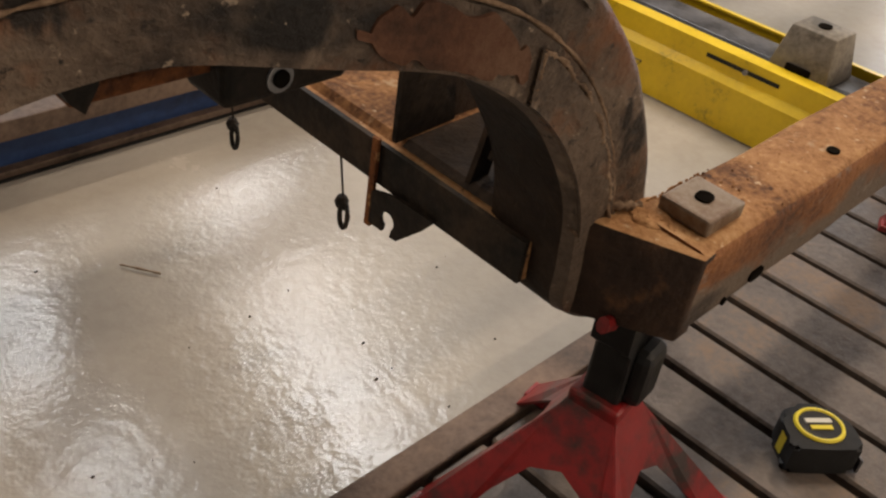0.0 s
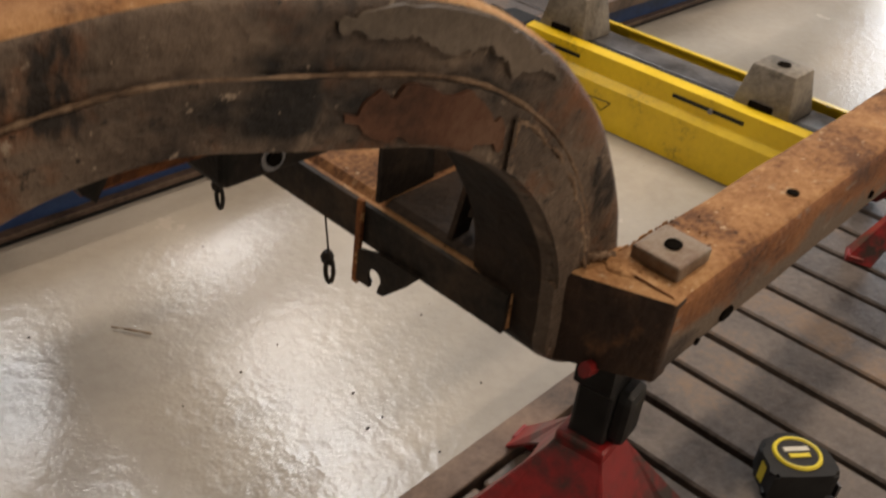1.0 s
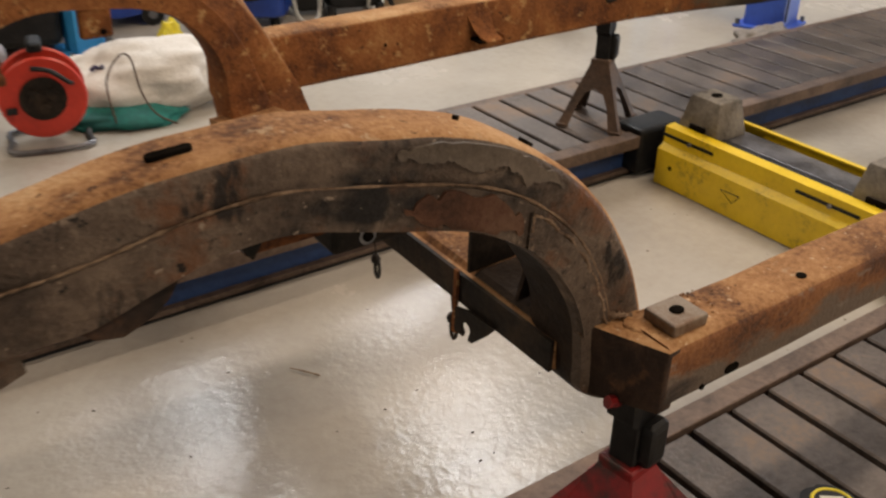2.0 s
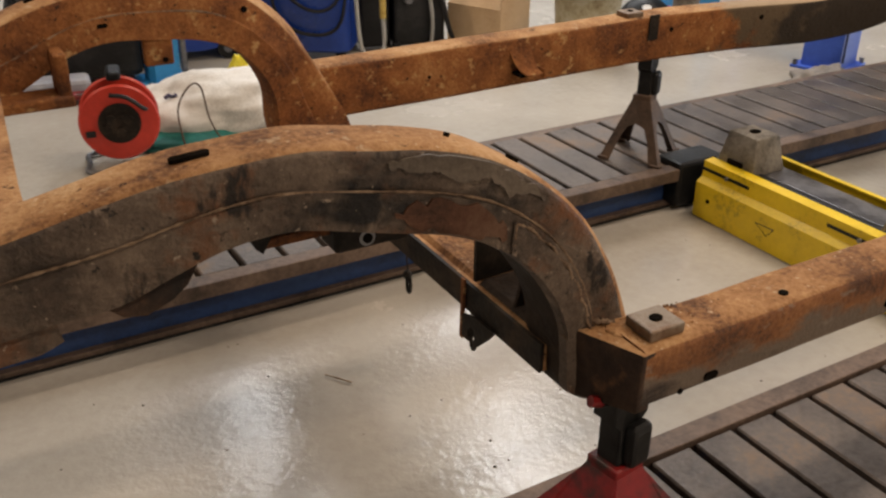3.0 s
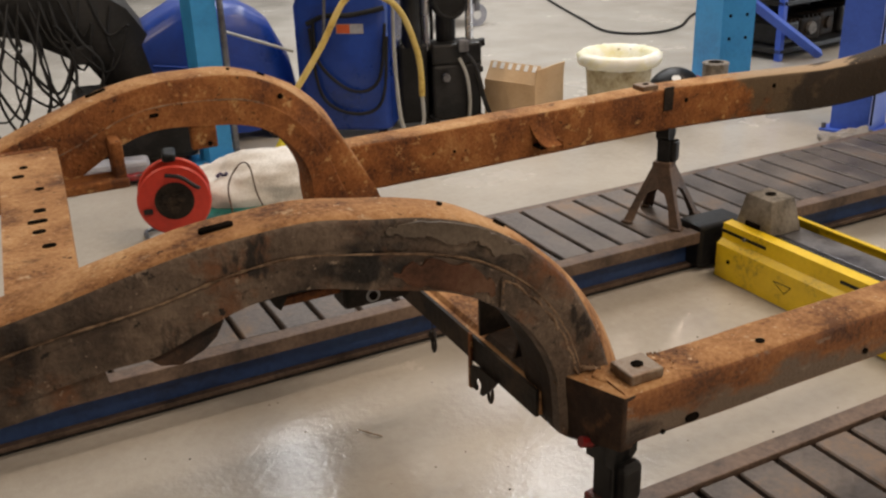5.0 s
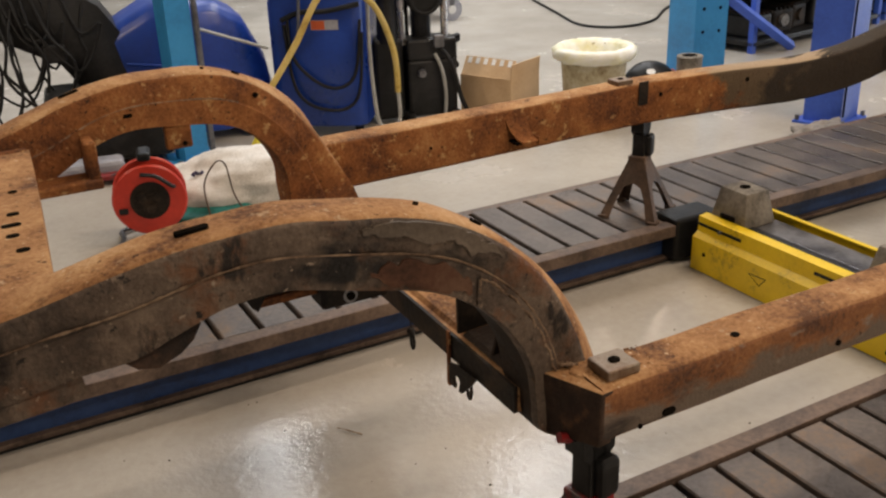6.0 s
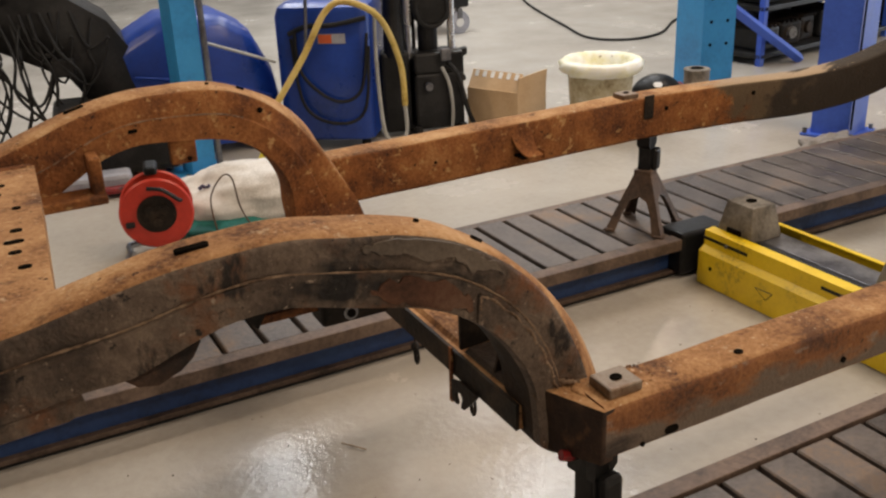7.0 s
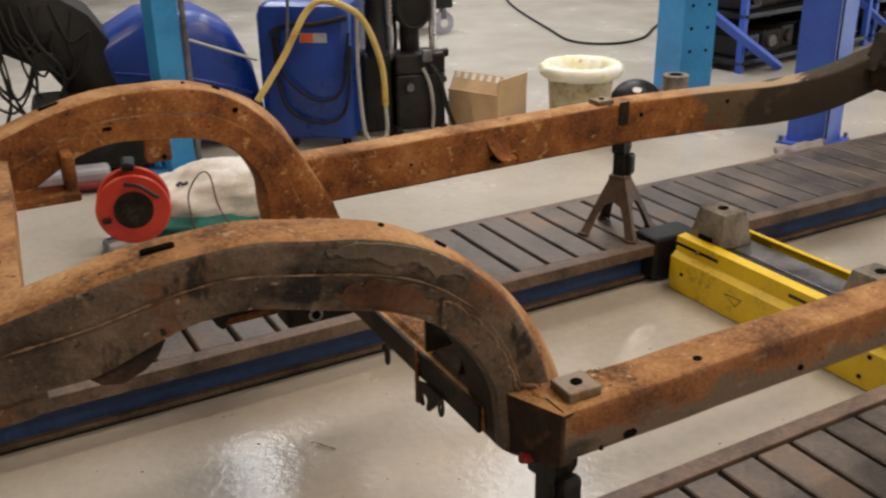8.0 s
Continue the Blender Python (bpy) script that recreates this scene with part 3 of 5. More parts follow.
# peeling coat and a darker rust patch on the outer side
def blotch(x0, x1, h0, h1, material, name, dy, rag_low, rag_high, seed, torn=True):
    tops = curve_points([(a, 0, b) for a, b, c, d in NEAR_ARCH], 36)
    bots = curve_points([(c, 0, d) for a, b, c, d in NEAR_ARCH], 36)
    sel = [i for i in range(len(tops)) if x0 <= (tops[i].x + bots[i].x) / 2 <= x1]
    rows = []
    for i in sel:
        u = Vector((tops[i].x * 30 + seed, seed, 0))
        jag = noise.noise(u) * 0.6 + noise.noise(u * 2.7) * 0.4 + abs(noise.noise(u * 6.1)) * 0.3
        lo, hi = h0 + rag_low * jag, h1 + rag_high * noise.noise(u * 1.9 + Vector((9, 0, 0)))
        mid = (tops[i].x + bots[i].x) / 2
        end = min(1.0, max(0.04, min(mid - x0, x1 - mid) / 0.045 + 0.5 * noise.noise(u * 3.3))) ** 0.6 if torn else 1.0
        at = (lo + hi) / 2 + 0.3 * (hi - lo) * noise.noise(u * 0.6) * (1 - end)
        rows.append([at + (hi - lo) * end * (k / 4 - 0.5) for k in range(5)])
    bm = bmesh.new()
    grid = [[bm.verts.new(arch_point(tops[i], bots[i], dy - 0.0006 * (k == 0), h, False)) for k, h in enumerate(r)] for i, r in zip(sel, rows)]
    back = [[bm.verts.new(v.co + Vector((0, 0.004, 0))) for v in (g[0], g[-1])] for g in grid]
    for a, b, c, d in zip(grid, grid[1:], back, back[1:]):
        for k in range(4):
            bm.faces.new((a[k], b[k], b[k + 1], a[k + 1]))
        bm.faces.new((a[0], c[0], d[0], b[0]))
        bm.faces.new((a[4], b[4], d[1], c[1]))
    return smooth(part(name, bm, material, chassis), 30)


blotch(-0.325, -0.15, 0.70, 0.93, FLAKE, "peeling_coat", -0.0040, 0.17, 0.02, 3)
blotch(-0.325, -0.19, 0.06, 0.45, REDRUST, "rust_patch", -0.0062, 0.05, 0.06, 5)

blotch(-0.182, -0.066, 0.04, 0.40, MUD, "repair_plate", -0.0068, 0.0, 0.02, 8, False)
tops, bots = arch_path()
idx = [i for i in range(len(tops)) if -0.185 <= (tops[i].x + bots[i].x) / 2 <= -0.055]
bead([arch_point(tops[i], bots[i], -0.005, 0.415 + 0.02 * math.sin(i * 2.1), False) for i in idx], 0.0020)
bead([arch_point(tops[idx[0]], bots[idx[0]], -0.005, h, False) for h in (0.06, 0.16, 0.28, 0.40)], 0.0020)

# rear flat crossmember with its holes
bm = bmesh.new()
loft(bm, [[Vector((-0.756, 0.22, z + 0.02)), Vector((-0.668, 0.22, z + 0.02)), Vector((-0.662, 0.34, z + 0.014)), Vector((-0.626, 0.80, z - 0.010)), Vector((-0.614, 0.99, z - 0.020)), Vector((-0.720, 0.99, z - 0.020)), Vector((-0.726, 0.80, z - 0.010)), Vector((-0.750, 0.34, z + 0.014))] for z in (0.17, 0.2275)])
bmesh.ops.bevel(bm, geom=[e for e in bm.edges if abs(e.verts[0].co.z - e.verts[1].co.z) < 1e-6], offset=0.006, segments=2, affect="EDGES")
rear = part("rear_crossmember", bm, RUSTTOP, chassis, "flat rusty crossmember with drilled holes")
part("end_leg", boxm(-0.668, 0.985, 0.165, 0.100, 0.03, 0.09, 0.006), RUST, rear)
for y, sx, dx in [(0.40, 1.3, 0.02), (0.47, 1.3, 0.01), (0.52, 2.0, 0.01), (0.575, 1.3, 0.015), (0.70, 1.0, 0.02), (0.80, 1.4, -0.01), (0.86, 1.0, 0.0)]:
    part("hole", discm((-0.730 + dx + 0.055 * y, y, 0.2595 - 0.052 * y), (0, 0, 1), 0.007, 12, sx), HOLE, rear)

# kick-up crossmember below the arches
kick = part("lower_crossmember", slab([(-0.100, -0.078), (-0.05, -0.090), (0.03, -0.09), (0.034, -0.04), (0.028, -0.03), (-0.084, -0.032), (-0.090, -0.040), (-0.100, -0.038)], 0.53, "y", 0.09), [RUSTTOP], chassis, "broad folded crossmember with a flat rusty top")
part("flange", slab([(-0.106, -0.080), (-0.100, -0.080), (-0.100, -0.036), (-0.106, -0.036)], 0.53, "y", 0.09), DARK, kick, "dark lower flange")
part("back_panel", slab([(0.026, -0.034), (0.032, -0.034), (0.040, 0.030), (0.034, 0.030)], 0.12, "y", 0.28), RUSTTOP, kick, "upright rusty back panel")
# dark sheet laid over the near end, standing in for shade there
part("tar_coat", slab([(-0.094, -0.034), (0.031, -0.030), (0.030, -0.026), (-0.086, -0.028)], 0.165, "y", 0.095), SHADEDARK, kick, "dark sheet for the shade inside the near arch")
half = part("far_half", slab([(-0.100, -0.078), (-0.05, -0.090), (0.03, -0.09), (0.034, -0.04), (0.028, -0.03), (-0.100, -0.038)], SPAN - 0.71, "y", 0.62), RUSTTOP, kick)
for v in half.data.vertices:
    v.co.z -= 0.16 * (v.co.y - 0.62)
part("gusset", slab([(-0.098, -0.032), (-0.02, -0.028), (-0.03, 0.04), (-0.06, 0.09), (-0.10, 0.09)], 0.006, "y", 0.265), DARK, kick)
part("gusset", slab([(-0.090, -0.032), (-0.066, -0.032), (-0.040, 0.085), (-0.060, 0.090)], 0.006, "y", 0.175), SHADEDARK, kick)
part("gusset", slab([(-0.045, -0.030), (-0.005, -0.030), (-0.012, 0.035), (-0.05, 0.095)], 0.006, "y", 0.150), SHADEDARK, kick)
part("gusset", slab([(-0.035, -0.030), (0.030, -0.030), (0.034, 0.02), (0.022, 0.050), (-0.03, 0.058)], 0.006, "y", 0.272), SHADEDARK, kick)
part("eye_plate", slab([(-0.080, -0.002), (-0.02, -0.002), (-0.02, 0.032), (-0.065, 0.036)], 0.005, "y", 0.163), SHADEDARK, kick)
part("eye_bore", discm((-0.052, 0.1615, 0.017), (0, -1, 0), 0.008), ZINC, kick)
bore = [(0.250 + 0.0098 * math.cos(radians(d)), -0.074 + 0.0098 * math.sin(radians(d))) for d in range(-58, 240, 28)]
hook = part("hook_bracket", slab([(0.276, -0.090), (0.2565, -0.090)] + bore + [(0.2445, -0.090), (0.235, -0.089), (0.206, -0.060), (0.190, -0.040), (0.244, -0.042), (0.276, -0.052)], 0.004, "x", -0.112), DARK, kick, "dark open-ended hook bracket")
part("strap", boxm(-0.11, 0.278, -0.045, 0.004, 0.008, 0.10), RUST, kick)


for ob in [kick] + [c for c in kick.children if c.name.split(".")[0] not in ("hook_bracket", "strap")]:
    ob.data.transform(Matrix.Translation((0, 0, 0.034)))


def hanger(y, length, x=-0.1):
    w = part("wire", pipem([(x, y + 0.02, -0.085), (x - 0.002, y + 0.004, -0.075 - length * 0.5), (x, y - 0.012, -0.075 - length)], 0.0017, 6, 5), DARK, chassis, "thin hanging wire")
    part("loop", pipem([(x, y - 0.012 + 0.008 * math.cos(a), -0.083 - length + 0.020 * math.sin(a)) for a in [k * math.pi / 4 for k in range(8)]], 0.0036, 6, 3, closed=True), DARK, w)
    part("knot", lathem([(0.001, 0), (0.008, 0.004), (0.010, 0.012), (0.006, 0.02), (0.001, 0.022)], 10, (x, y - 0.006, -0.075 - length)), DARK, w)


hanger(0.502, 0.192, 0.05)
hanger(0.769, 0.212, 0.06)

# brackets under the arches
brk = part("damper_bracket", boxm(-0.318, 0.170, 0.189, 0.095, 0.045, 0.04, 0.005), DARK, chassis, "dark box bracket with a bolt eye")
part("eye", rodm((-0.326, 0.150, 0.183), (-0.326, 0.146, 0.183), 0.010, None, 16), GREYSTEEL, brk)
part("bore", discm((-0.326, 0.1455, 0.183), (0, -1, 0), 0.006), HOLE, brk)
part("bar", boxm(-0.398, 0.172, 0.195, 0.11, 0.02, 0.012, 0.002), RUST, brk)
part("arm", boxm(-0.36, 0.172, 0.211, 0.22, 0.03, 0.012, 0.002), DARK, brk)
vb = part("spring_bracket", slab([(-0.480, 0.246), (-0.430, 0.246), (-0.441, 0.206), (-0.450, 0.191), (-0.458, 0.199)], 0.02, "y", 0.150), DARK, chassis, "dark pointed bracket")
hang = part("spring_hanger", slab([(-0.99, 0.146), (-0.697, 0.170), (-0.669, 0.174), (-0.663, 0.136), (-0.686, 0.127), (-0.99, 0.104)], 0.10, "y", 0.165), MUD, chassis, "boxed spring hanger")
part("lip", slab([(-0.630, 0.180), (-0.578, 0.206), (-0.526, 0.214), (-0.523, 0.196), (-0.534, 0.177), (-0.551, 0.163), (-0.580, 0.151), (-0.604, 0.156)], 0.05, "y", 0.150), CAPRUST, chassis)
tab = part("far_tab", boxm(-0.317, SPAN - 0.165, 0.168, 0.055, 0.02, 0.066, 0.004), RUST, chassis)
part("hole", discm((-0.307, SPAN - 0.1765, 0.146), (0, -1, 0), 0.005), HOLE, tab)
shelf = part("far_shelf", boxm(-0.578, SPAN - 0.262, 0.129, 0.16, 0.07, 0.018, 0.004, m=pose(0, 0, 0, 0, 0, 0)), RUST, chassis)
part("upright", boxm(-0.510, SPAN - 0.252, 0.166, 0.022, 0.06, 0.085, 0.004), RUST, shelf)
# small bracket on the far side rail
bm = bmesh.new()
rings = []
for x in (0.578, 0.600, 0.625, 0.650):
    w = 0.006 * (0.650 - x) / 0.07
    sheet = [(0.038, 0.026), (0.044, 0.004), (0.055, -0.016), (0.072, -0.030), (0.096, -0.036)]
    rings.append([Vector((x + w * k, SPAN - dy, z)) for k, (dy, z) in enumerate(sheet)] + [Vector((x + w * k, SPAN - dy, z - 0.004)) for k, (dy, z) in reversed(list(enumerate(sheet)))])
loft(bm, rings)
sb = smooth(part("outrigger", bm, RUST, chassis, "small curved lip bracket"))
part("lip", boxm(0.655, SPAN - 0.068, -0.038, 0.004, 0.056, 0.022, 0.001), RUST, sb)
# near-black block standing in for the shade in the bracket's mouth
part("stay", boxm(0.615, SPAN - 0.062, -0.042, 0.05, 0.04, 0.008, 0.002), HOLE, sb)
fx = part("front_crossmember", boxm(1.945, SPAN / 2, 0.072, 0.10, SPAN - 0.42, 0.09, 0.01), SHADEDARK, chassis, "dark boxed front crossmember")
part("tower", slab([(1.88, 0.09), (2.06, 0.09), (2.04, 0.20), (1.99, 0.24), (1.93, 0.20)], 0.05, "y", SPAN - 0.24), SHADEDARK, fx)
# crust of swollen rust in the corner by the pad
bm = bmesh.new()
bmesh.ops.create_icosphere(bm, subdivisions=4, radius=1.0)
for v in bm.verts:
    p = v.co.copy()
    w = 1 + 0.22 * noise.noise(p * 1.7) + 0.06 * noise.noise(p * 5.0)
    v.co = Vector((-0.030 + 0.024 * p.x * w, 0.024 + 0.020 * p.y * w, 0.0390 + 0.0065 * p.z * w))
part("rust_crust", bm, RUSTTOP, chassis, "lumpy crust of swollen rust")
# bolts and rust scabs on the near rail top
rnd = random.Random(4)
bm = bmesh.new()
for k in range(420):
    x = rnd.gauss(-0.005, 0.03) if k < 260 else rnd.uniform(0.05, 0.6)
    y = min(0.036, rnd.gauss(0.02, 0.02)) if k < 260 else rnd.uniform(-0.035, 0.035)
    if x < -0.045 or y < -0.036:
        continue
    s = rnd.uniform(0.0008, 0.0024) * (1 if k < 260 else 0.5)
    if abs(x) < 0.032 and abs(y) < 0.028:
        continue
    bmesh.ops.create_icosphere(bm, subdivisions=1, radius=s, matrix=Matrix.Translation((x, y, 0.0422)) @ pose(0, 0, 0, rnd.uniform(0, 90), rnd.uniform(0, 90), 0) @ Matrix.Diagonal((1.4, 1, 0.7, 1)))
tagged(part("rust_scale", bm, RUSTTOP, chassis, "loose rust flakes"), kind="stuff")

# ---- the two slatted runways ----
DECK = 0.11


def runway(y_in, sign, x0, x1, start, pitch, bar, lab):
    """A low track: an edge bar, slats, a blue web and a foot flange. sign: the way from the inner edge outwards."""
    L, c = x1 - x0, (x0 + x1) / 2
    r = thing("runway", pose(0, 0, 0), lab, "runway", "slatted runways")
    part("edge_bar", boxm(c, y_in + sign * bar / 2, DECK - 0.012, L, bar, 0.032, 0.002), DECKEDGE, r, "worn brown edge bar")
    part("edge_bar", boxm(c, y_in + sign * 0.415, DECK - 0.010, L, 0.03, 0.014, 0.002), DECKEDGE, r, "worn brown edge bar")
    for a in (0.054, 0.405):
        part("web", boxm(c, y_in + sign * a, 0.051, L, 0.012, 0.084), DECKBLUE, r, "faded blue steel web")
    for a in (0.066, 0.415):
        part("foot", boxm(c, y_in + sign * a, 0.008, L, 0.07, 0.012, 0.002), DECKEDGE, r, "brown foot flange")
        part("underlay", boxm(c, y_in + sign * (a - 0.003 if a < 0.1 else a), 0.001, L, 0.075, 0.004), RUBBER, r)
    depth = 0.40 - bar
    part("bed", boxm(c, y_in + sign * (bar + depth / 2), 0.084, L, depth - 0.004, 0.012), DARK, r, "dark bed under the slats")
    me = bpy.data.meshes.new("slat")
    bm = boxm(0, 0, 0, pitch - 0.0115, depth - 0.004, 0.018, 0.003, segs=1)
    bm.to_mesh(me)
    bm.free()
    me.materials.append(SLAT)
    first = start - pitch * math.floor((start - x0) / pitch)
    for i in range(int((x1 - first) / pitch)):
        ob = new("slat", me)
        ob.parent = r
        ob.location = (first + (i + 0.5) * pitch, y_in + sign * (bar + 0.003 + depth / 2), DECK - 0.009 + random.uniform(-0.001, 0.001))
        ob.rotation_euler = (0, random.uniform(-0.006, 0.006), random.uniform(-0.003, 0.003))
    return r


runway(0.168, -1, -3.0, 4.3, 0.324, 0.0855, 0.036, "low slatted steel runway under the near stand")
runway(0.957, 1, -3.0, 4.3, 0.579, 0.0915, 0.040, "low blue slatted steel runway with brown edges")

# ---- yellow jacking beam across the gap ----
beam = thing("jacking_beam", pose(1.005, 0.566, 0) @ Matrix.Scale(0.92, 4), "yellow steel jacking beam lying between the runways", "jacking beam")
part("front_panel", slab([(0, 0.004), (0.006, 0.004), (0.006, 0.098), (0.026, 0.112), (0.026, 0.156), (0.050, 0.160), (0.050, 0.164), (0.020, 0.160), (0.018, 0.116), (0, 0.102)], 0.80, "y", -0.42), YELLOW, beam, "scratched yellow folded panel")
part("back_panel", slab([(0.215, 0.004), (0.221, 0.004), (0.221, 0.165), (0.198, 0.169), (0.198, 0.165), (0.215, 0.161)], 0.80, "y", -0.42), YELLOW, beam)
part("core", boxm(0.125, -0.02, 0.075, 0.12, 0.86, 0.12, 0.004), BLACK, beam, "black inner beam")
part("top_rail", boxm(0.075, -0.02, 0.150, 0.02, 0.84, 0.016, 0.003), BLACK, beam)
part("deck", boxm(0.145, -0.02, 0.1445, 0.09, 0.80, 0.014, 0.002), GREYSTEEL, beam, "worn grey sliding deck")
for y in (0.30, -0.12):
    s = part("slot", boxm(0.0185, y, 0.138, 0.004, 0.17, 0.008), BLACK, beam)
    part("bolt", rodm((0.016, y - 0.01, 0.138), (0.010, y - 0.01, 0.138), 0.006, None, 6), GREYSTEEL, s)
for y, z in ((0.33, 0.06), (-0.30, 0.09), (-0.28, 0.03)):
    part("hole", discm((-0.0005, y, z), (-1, 0, 0), 0.006), HOLE, beam)
part("scratch", pipem([(-0.001, 0.10, 0.07), (-0.001, 0.12, 0.045), (-0.001, 0.16, 0.068), (-0.001, 0.10, 0.07)], 0.0012, 4, 1), BLACK, beam)
part("hanger_block", boxm(0.06, 0.47, 0.075, 0.17, 0.10, 0.13, 0.01), BLACK, beam, "black end block")
part("hanger_block", boxm(0.06, -0.47, 0.06, 0.17, 0.09, 0.10, 0.01), BLACK, beam)


def lift_block(y):
    b = thing("lifting_block", pose(1.106, y, 0.140), "tapered grey lifting block on the yellow beam", "lifting block", "blocks on the beam")
    bm = bmesh.new()
    lo = [(-0.055, -0.062, 0), (0.055, -0.062, 0), (0.055, 0.062, 0), (-0.055, 0.062, 0)]
    hi = [(-0.04, -0.045, 0.09), (0.04, -0.045, 0.09), (0.04, 0.045, 0.09), (-0.04, 0.045, 0.09)]
    loft(bm, [[Vector(p) for p in lo], [Vector(p) for p in hi]])
    bmesh.ops.bevel(bm, geom=list(bm.edges), offset=0.006, segments=2, affect="EDGES", profile=0.5)
    smooth(part("body", bm, CAST, b))
    part("socket", discm((0, 0, 0.091), (0, 0, 1), 0.012, 16, 1.2), HOLE, b)
    part("foot_notch", boxm(-0.0535, 0, 0.012, 0.006, 0.05, 0.024, 0.004), HOLE, b)


lift_block(0.845)
lift_block(0.368)


# ---- axle stands ----
def axle_stand(x, y, top, turn, paint, post_paint, lab, z0=DECK + 0.002, wide=1.0, tall=0.44):
    s = thing("axle_stand", pose(x, y, z0, 0, 0, turn) @ Matrix.Diagonal((0.70, 0.70, 1, 1)), lab, "axle stand", "axle stands")
    h = top - z0
    neck = h * tall
    outline = [(-0.100, 0.0), (-0.066, 0.0), (-0.050, neck * 0.35), (-0.030, neck * 0.56), (0.0, neck * 0.63), (0.030, neck * 0.56), (0.050, neck * 0.35), (0.066, 0.0), (0.100, 0.0), (0.036, neck * 0.94), (0.031, neck), (-0.031, neck), (-0.036, neck * 0.94)]
    for k in range(4):
        m = Matrix.Rotation(k * math.pi / 2, 4, "Z")
        bm = slab(outline, 0.004, "y", 0.0)
        for v in bm.verts:
            v.co.y -= 0.100 - 0.066 * v.co.z / neck
            flare = 1 + (wide - 1) * (1 - v.co.z / neck)
            v.co.x, v.co.y = v.co.x * flare, v.co.y * flare
        bm.transform(m)
        part("side_plate", bm, paint, s)
        part("foot", boxm(-0.088 * wide, -0.088 * wide, 0.004, 0.036, 0.036, 0.008, 0.002, m=m), paint, s)
    part("collar", boxm(0, 0, neck + 0.004, 0.07, 0.07, 0.016, 0.004), paint, s)
    part("ratchet_post", boxm(0, 0, (neck * 0.5 + h - 0.03) / 2 + 0.01, 0.046, 0.05, h - 0.03 - neck * 0.5, 0.005), post_paint, s, "dark toothed ratchet post")
    bm = bmesh.new()
    for k in range(5):
        box(bm, 0.024, 0, neck - 0.02 + k * (h - 0.04 - neck) / 5, 0.008, 0.028, 0.008, 0.001, segs=1)
    part("teeth", bm, post_paint, s)
    part("saddle", slab([(-0.04, h - 0.04), (-0.022, h - 0.052), (0.022, h - 0.052), (0.04, h - 0.04), (0.042, h - 0.0015), (0.030, h - 0.0015), (0.022, h - 0.014), (-0.022, h - 0.014), (-0.030, h - 0.0015), (-0.042, h - 0.0015)], 0.05, "y", -0.025), post_paint, s)
    part("pawl_box", boxm(0.012, -0.032, neck + 0.040, 0.05, 0.03, 0.06, 0.010), post_paint, s)
    lever = part("lever", pipem([(-0.02, 0.0, h - 0.022), (-0.04, 0.0, h - 0.014), (-0.062, 0.0, h - 0.006)], 0.006, 8, 4), post_paint, s)
    part("grip", pipem([(-0.052, 0.0, h - 0.010), (-0.080, 0.0, h - 0.001)], 0.008, 8, 2), REDPAINT if paint == REDPAINT else post_paint, lever)
    return s


axle_stand(-0.018, 0.018, 0.377, 8, REDPAINT, BLACK, "red axle stand with black post under the near rail", DECK + 0.002, 1.65, 0.56)
axle_stand(0.968, 1.098, 0.388, 30, STANDRUST, BLACK, "rusty brown axle stand under the far rail", DECK + 0.002, 1.15, 0.56)
axle_stand(0.89, -0.018, 0.377, 20, REDPAINT, BLACK, "red axle stand further along the near rail", DECK + 0.002, 1.65, 0.56)

# ---- tape measure lying on the near runway ----
tape = thing("tape_measure", pose(0.245, -0.098, DECK + 0.0015, 0, 0, -38) @ Matrix.Scale(0.86, 4), "black and yellow tape measure lying on the runway", "tape measure")
prof = [(-0.040, -0.033), (0.032, -0.035), (0.043, -0.026), (0.044, 0.0), (0.038, 0.024), (0.022, 0.037), (-0.012, 0.040), (-0.034, 0.032), (-0.044, 0.012), (-0.045, -0.024)]
bm = slab([(p.x, p.y) for p in curve_points([(a, b, 0) for a, b in prof], 3, True)], 0.042, "z", 0.0)
bmesh.ops.bevel(bm, geom=[e for e in bm.edges if abs(e.verts[0].co.z - e.verts[1].co.z) < 1e-5], offset=0.005, segments=2, affect="EDGES")
smooth(part("case", bm, RUBBER, tape, "black rubber case"))
part("face_ring", pipem([(0.029 * math.cos(a), 0.003 + 0.026 * math.sin(a), 0.0425) for a in [k * math.pi / 6 for k in range(12)]], 0.0032, 6, 3, closed=True), TAPEY, tape, "yellow oval ring")
part("face", discm((0, 0.003, 0.0423), (0, 0, 1), 0.025, 24, 1.1), BLACK, tape)
part("lettering_bar", boxm(0.0, 0.009, 0.0445, 0.034, 0.007, 0.002), PALE, tape)
part("lettering_bar", boxm(0.0, -0.002, 0.0445, 0.028, 0.006, 0.002), TAPEY, tape)
part("lock", boxm(0.036, 0.022, 0.021, 0.016, 0.012, 0.02, 0.004), TAPEY, tape)
part("hook", boxm(0.046, -0.03, 0.012, 0.004, 0.012, 0.022, 0.001), GREYSTEEL, tape)
part("side_stripe", boxm(-0.0435, -0.004, 0.02, 0.004, 0.014, 0.03, 0.001), TAPEY, tape)

# twig and crumbs on the floor
tagged(smooth(part("twig", pipem([(-0.108, 0.711, 0.004), (-0.094, 0.690, 0.005), (-0.075, 0.664, 0.004)], 0.0013, 6, 4, wob=0.4), WOOD, None)), "thin dry twig lying on the floor", "twig")
bm = bmesh.new()
rnd = random.Random(8)
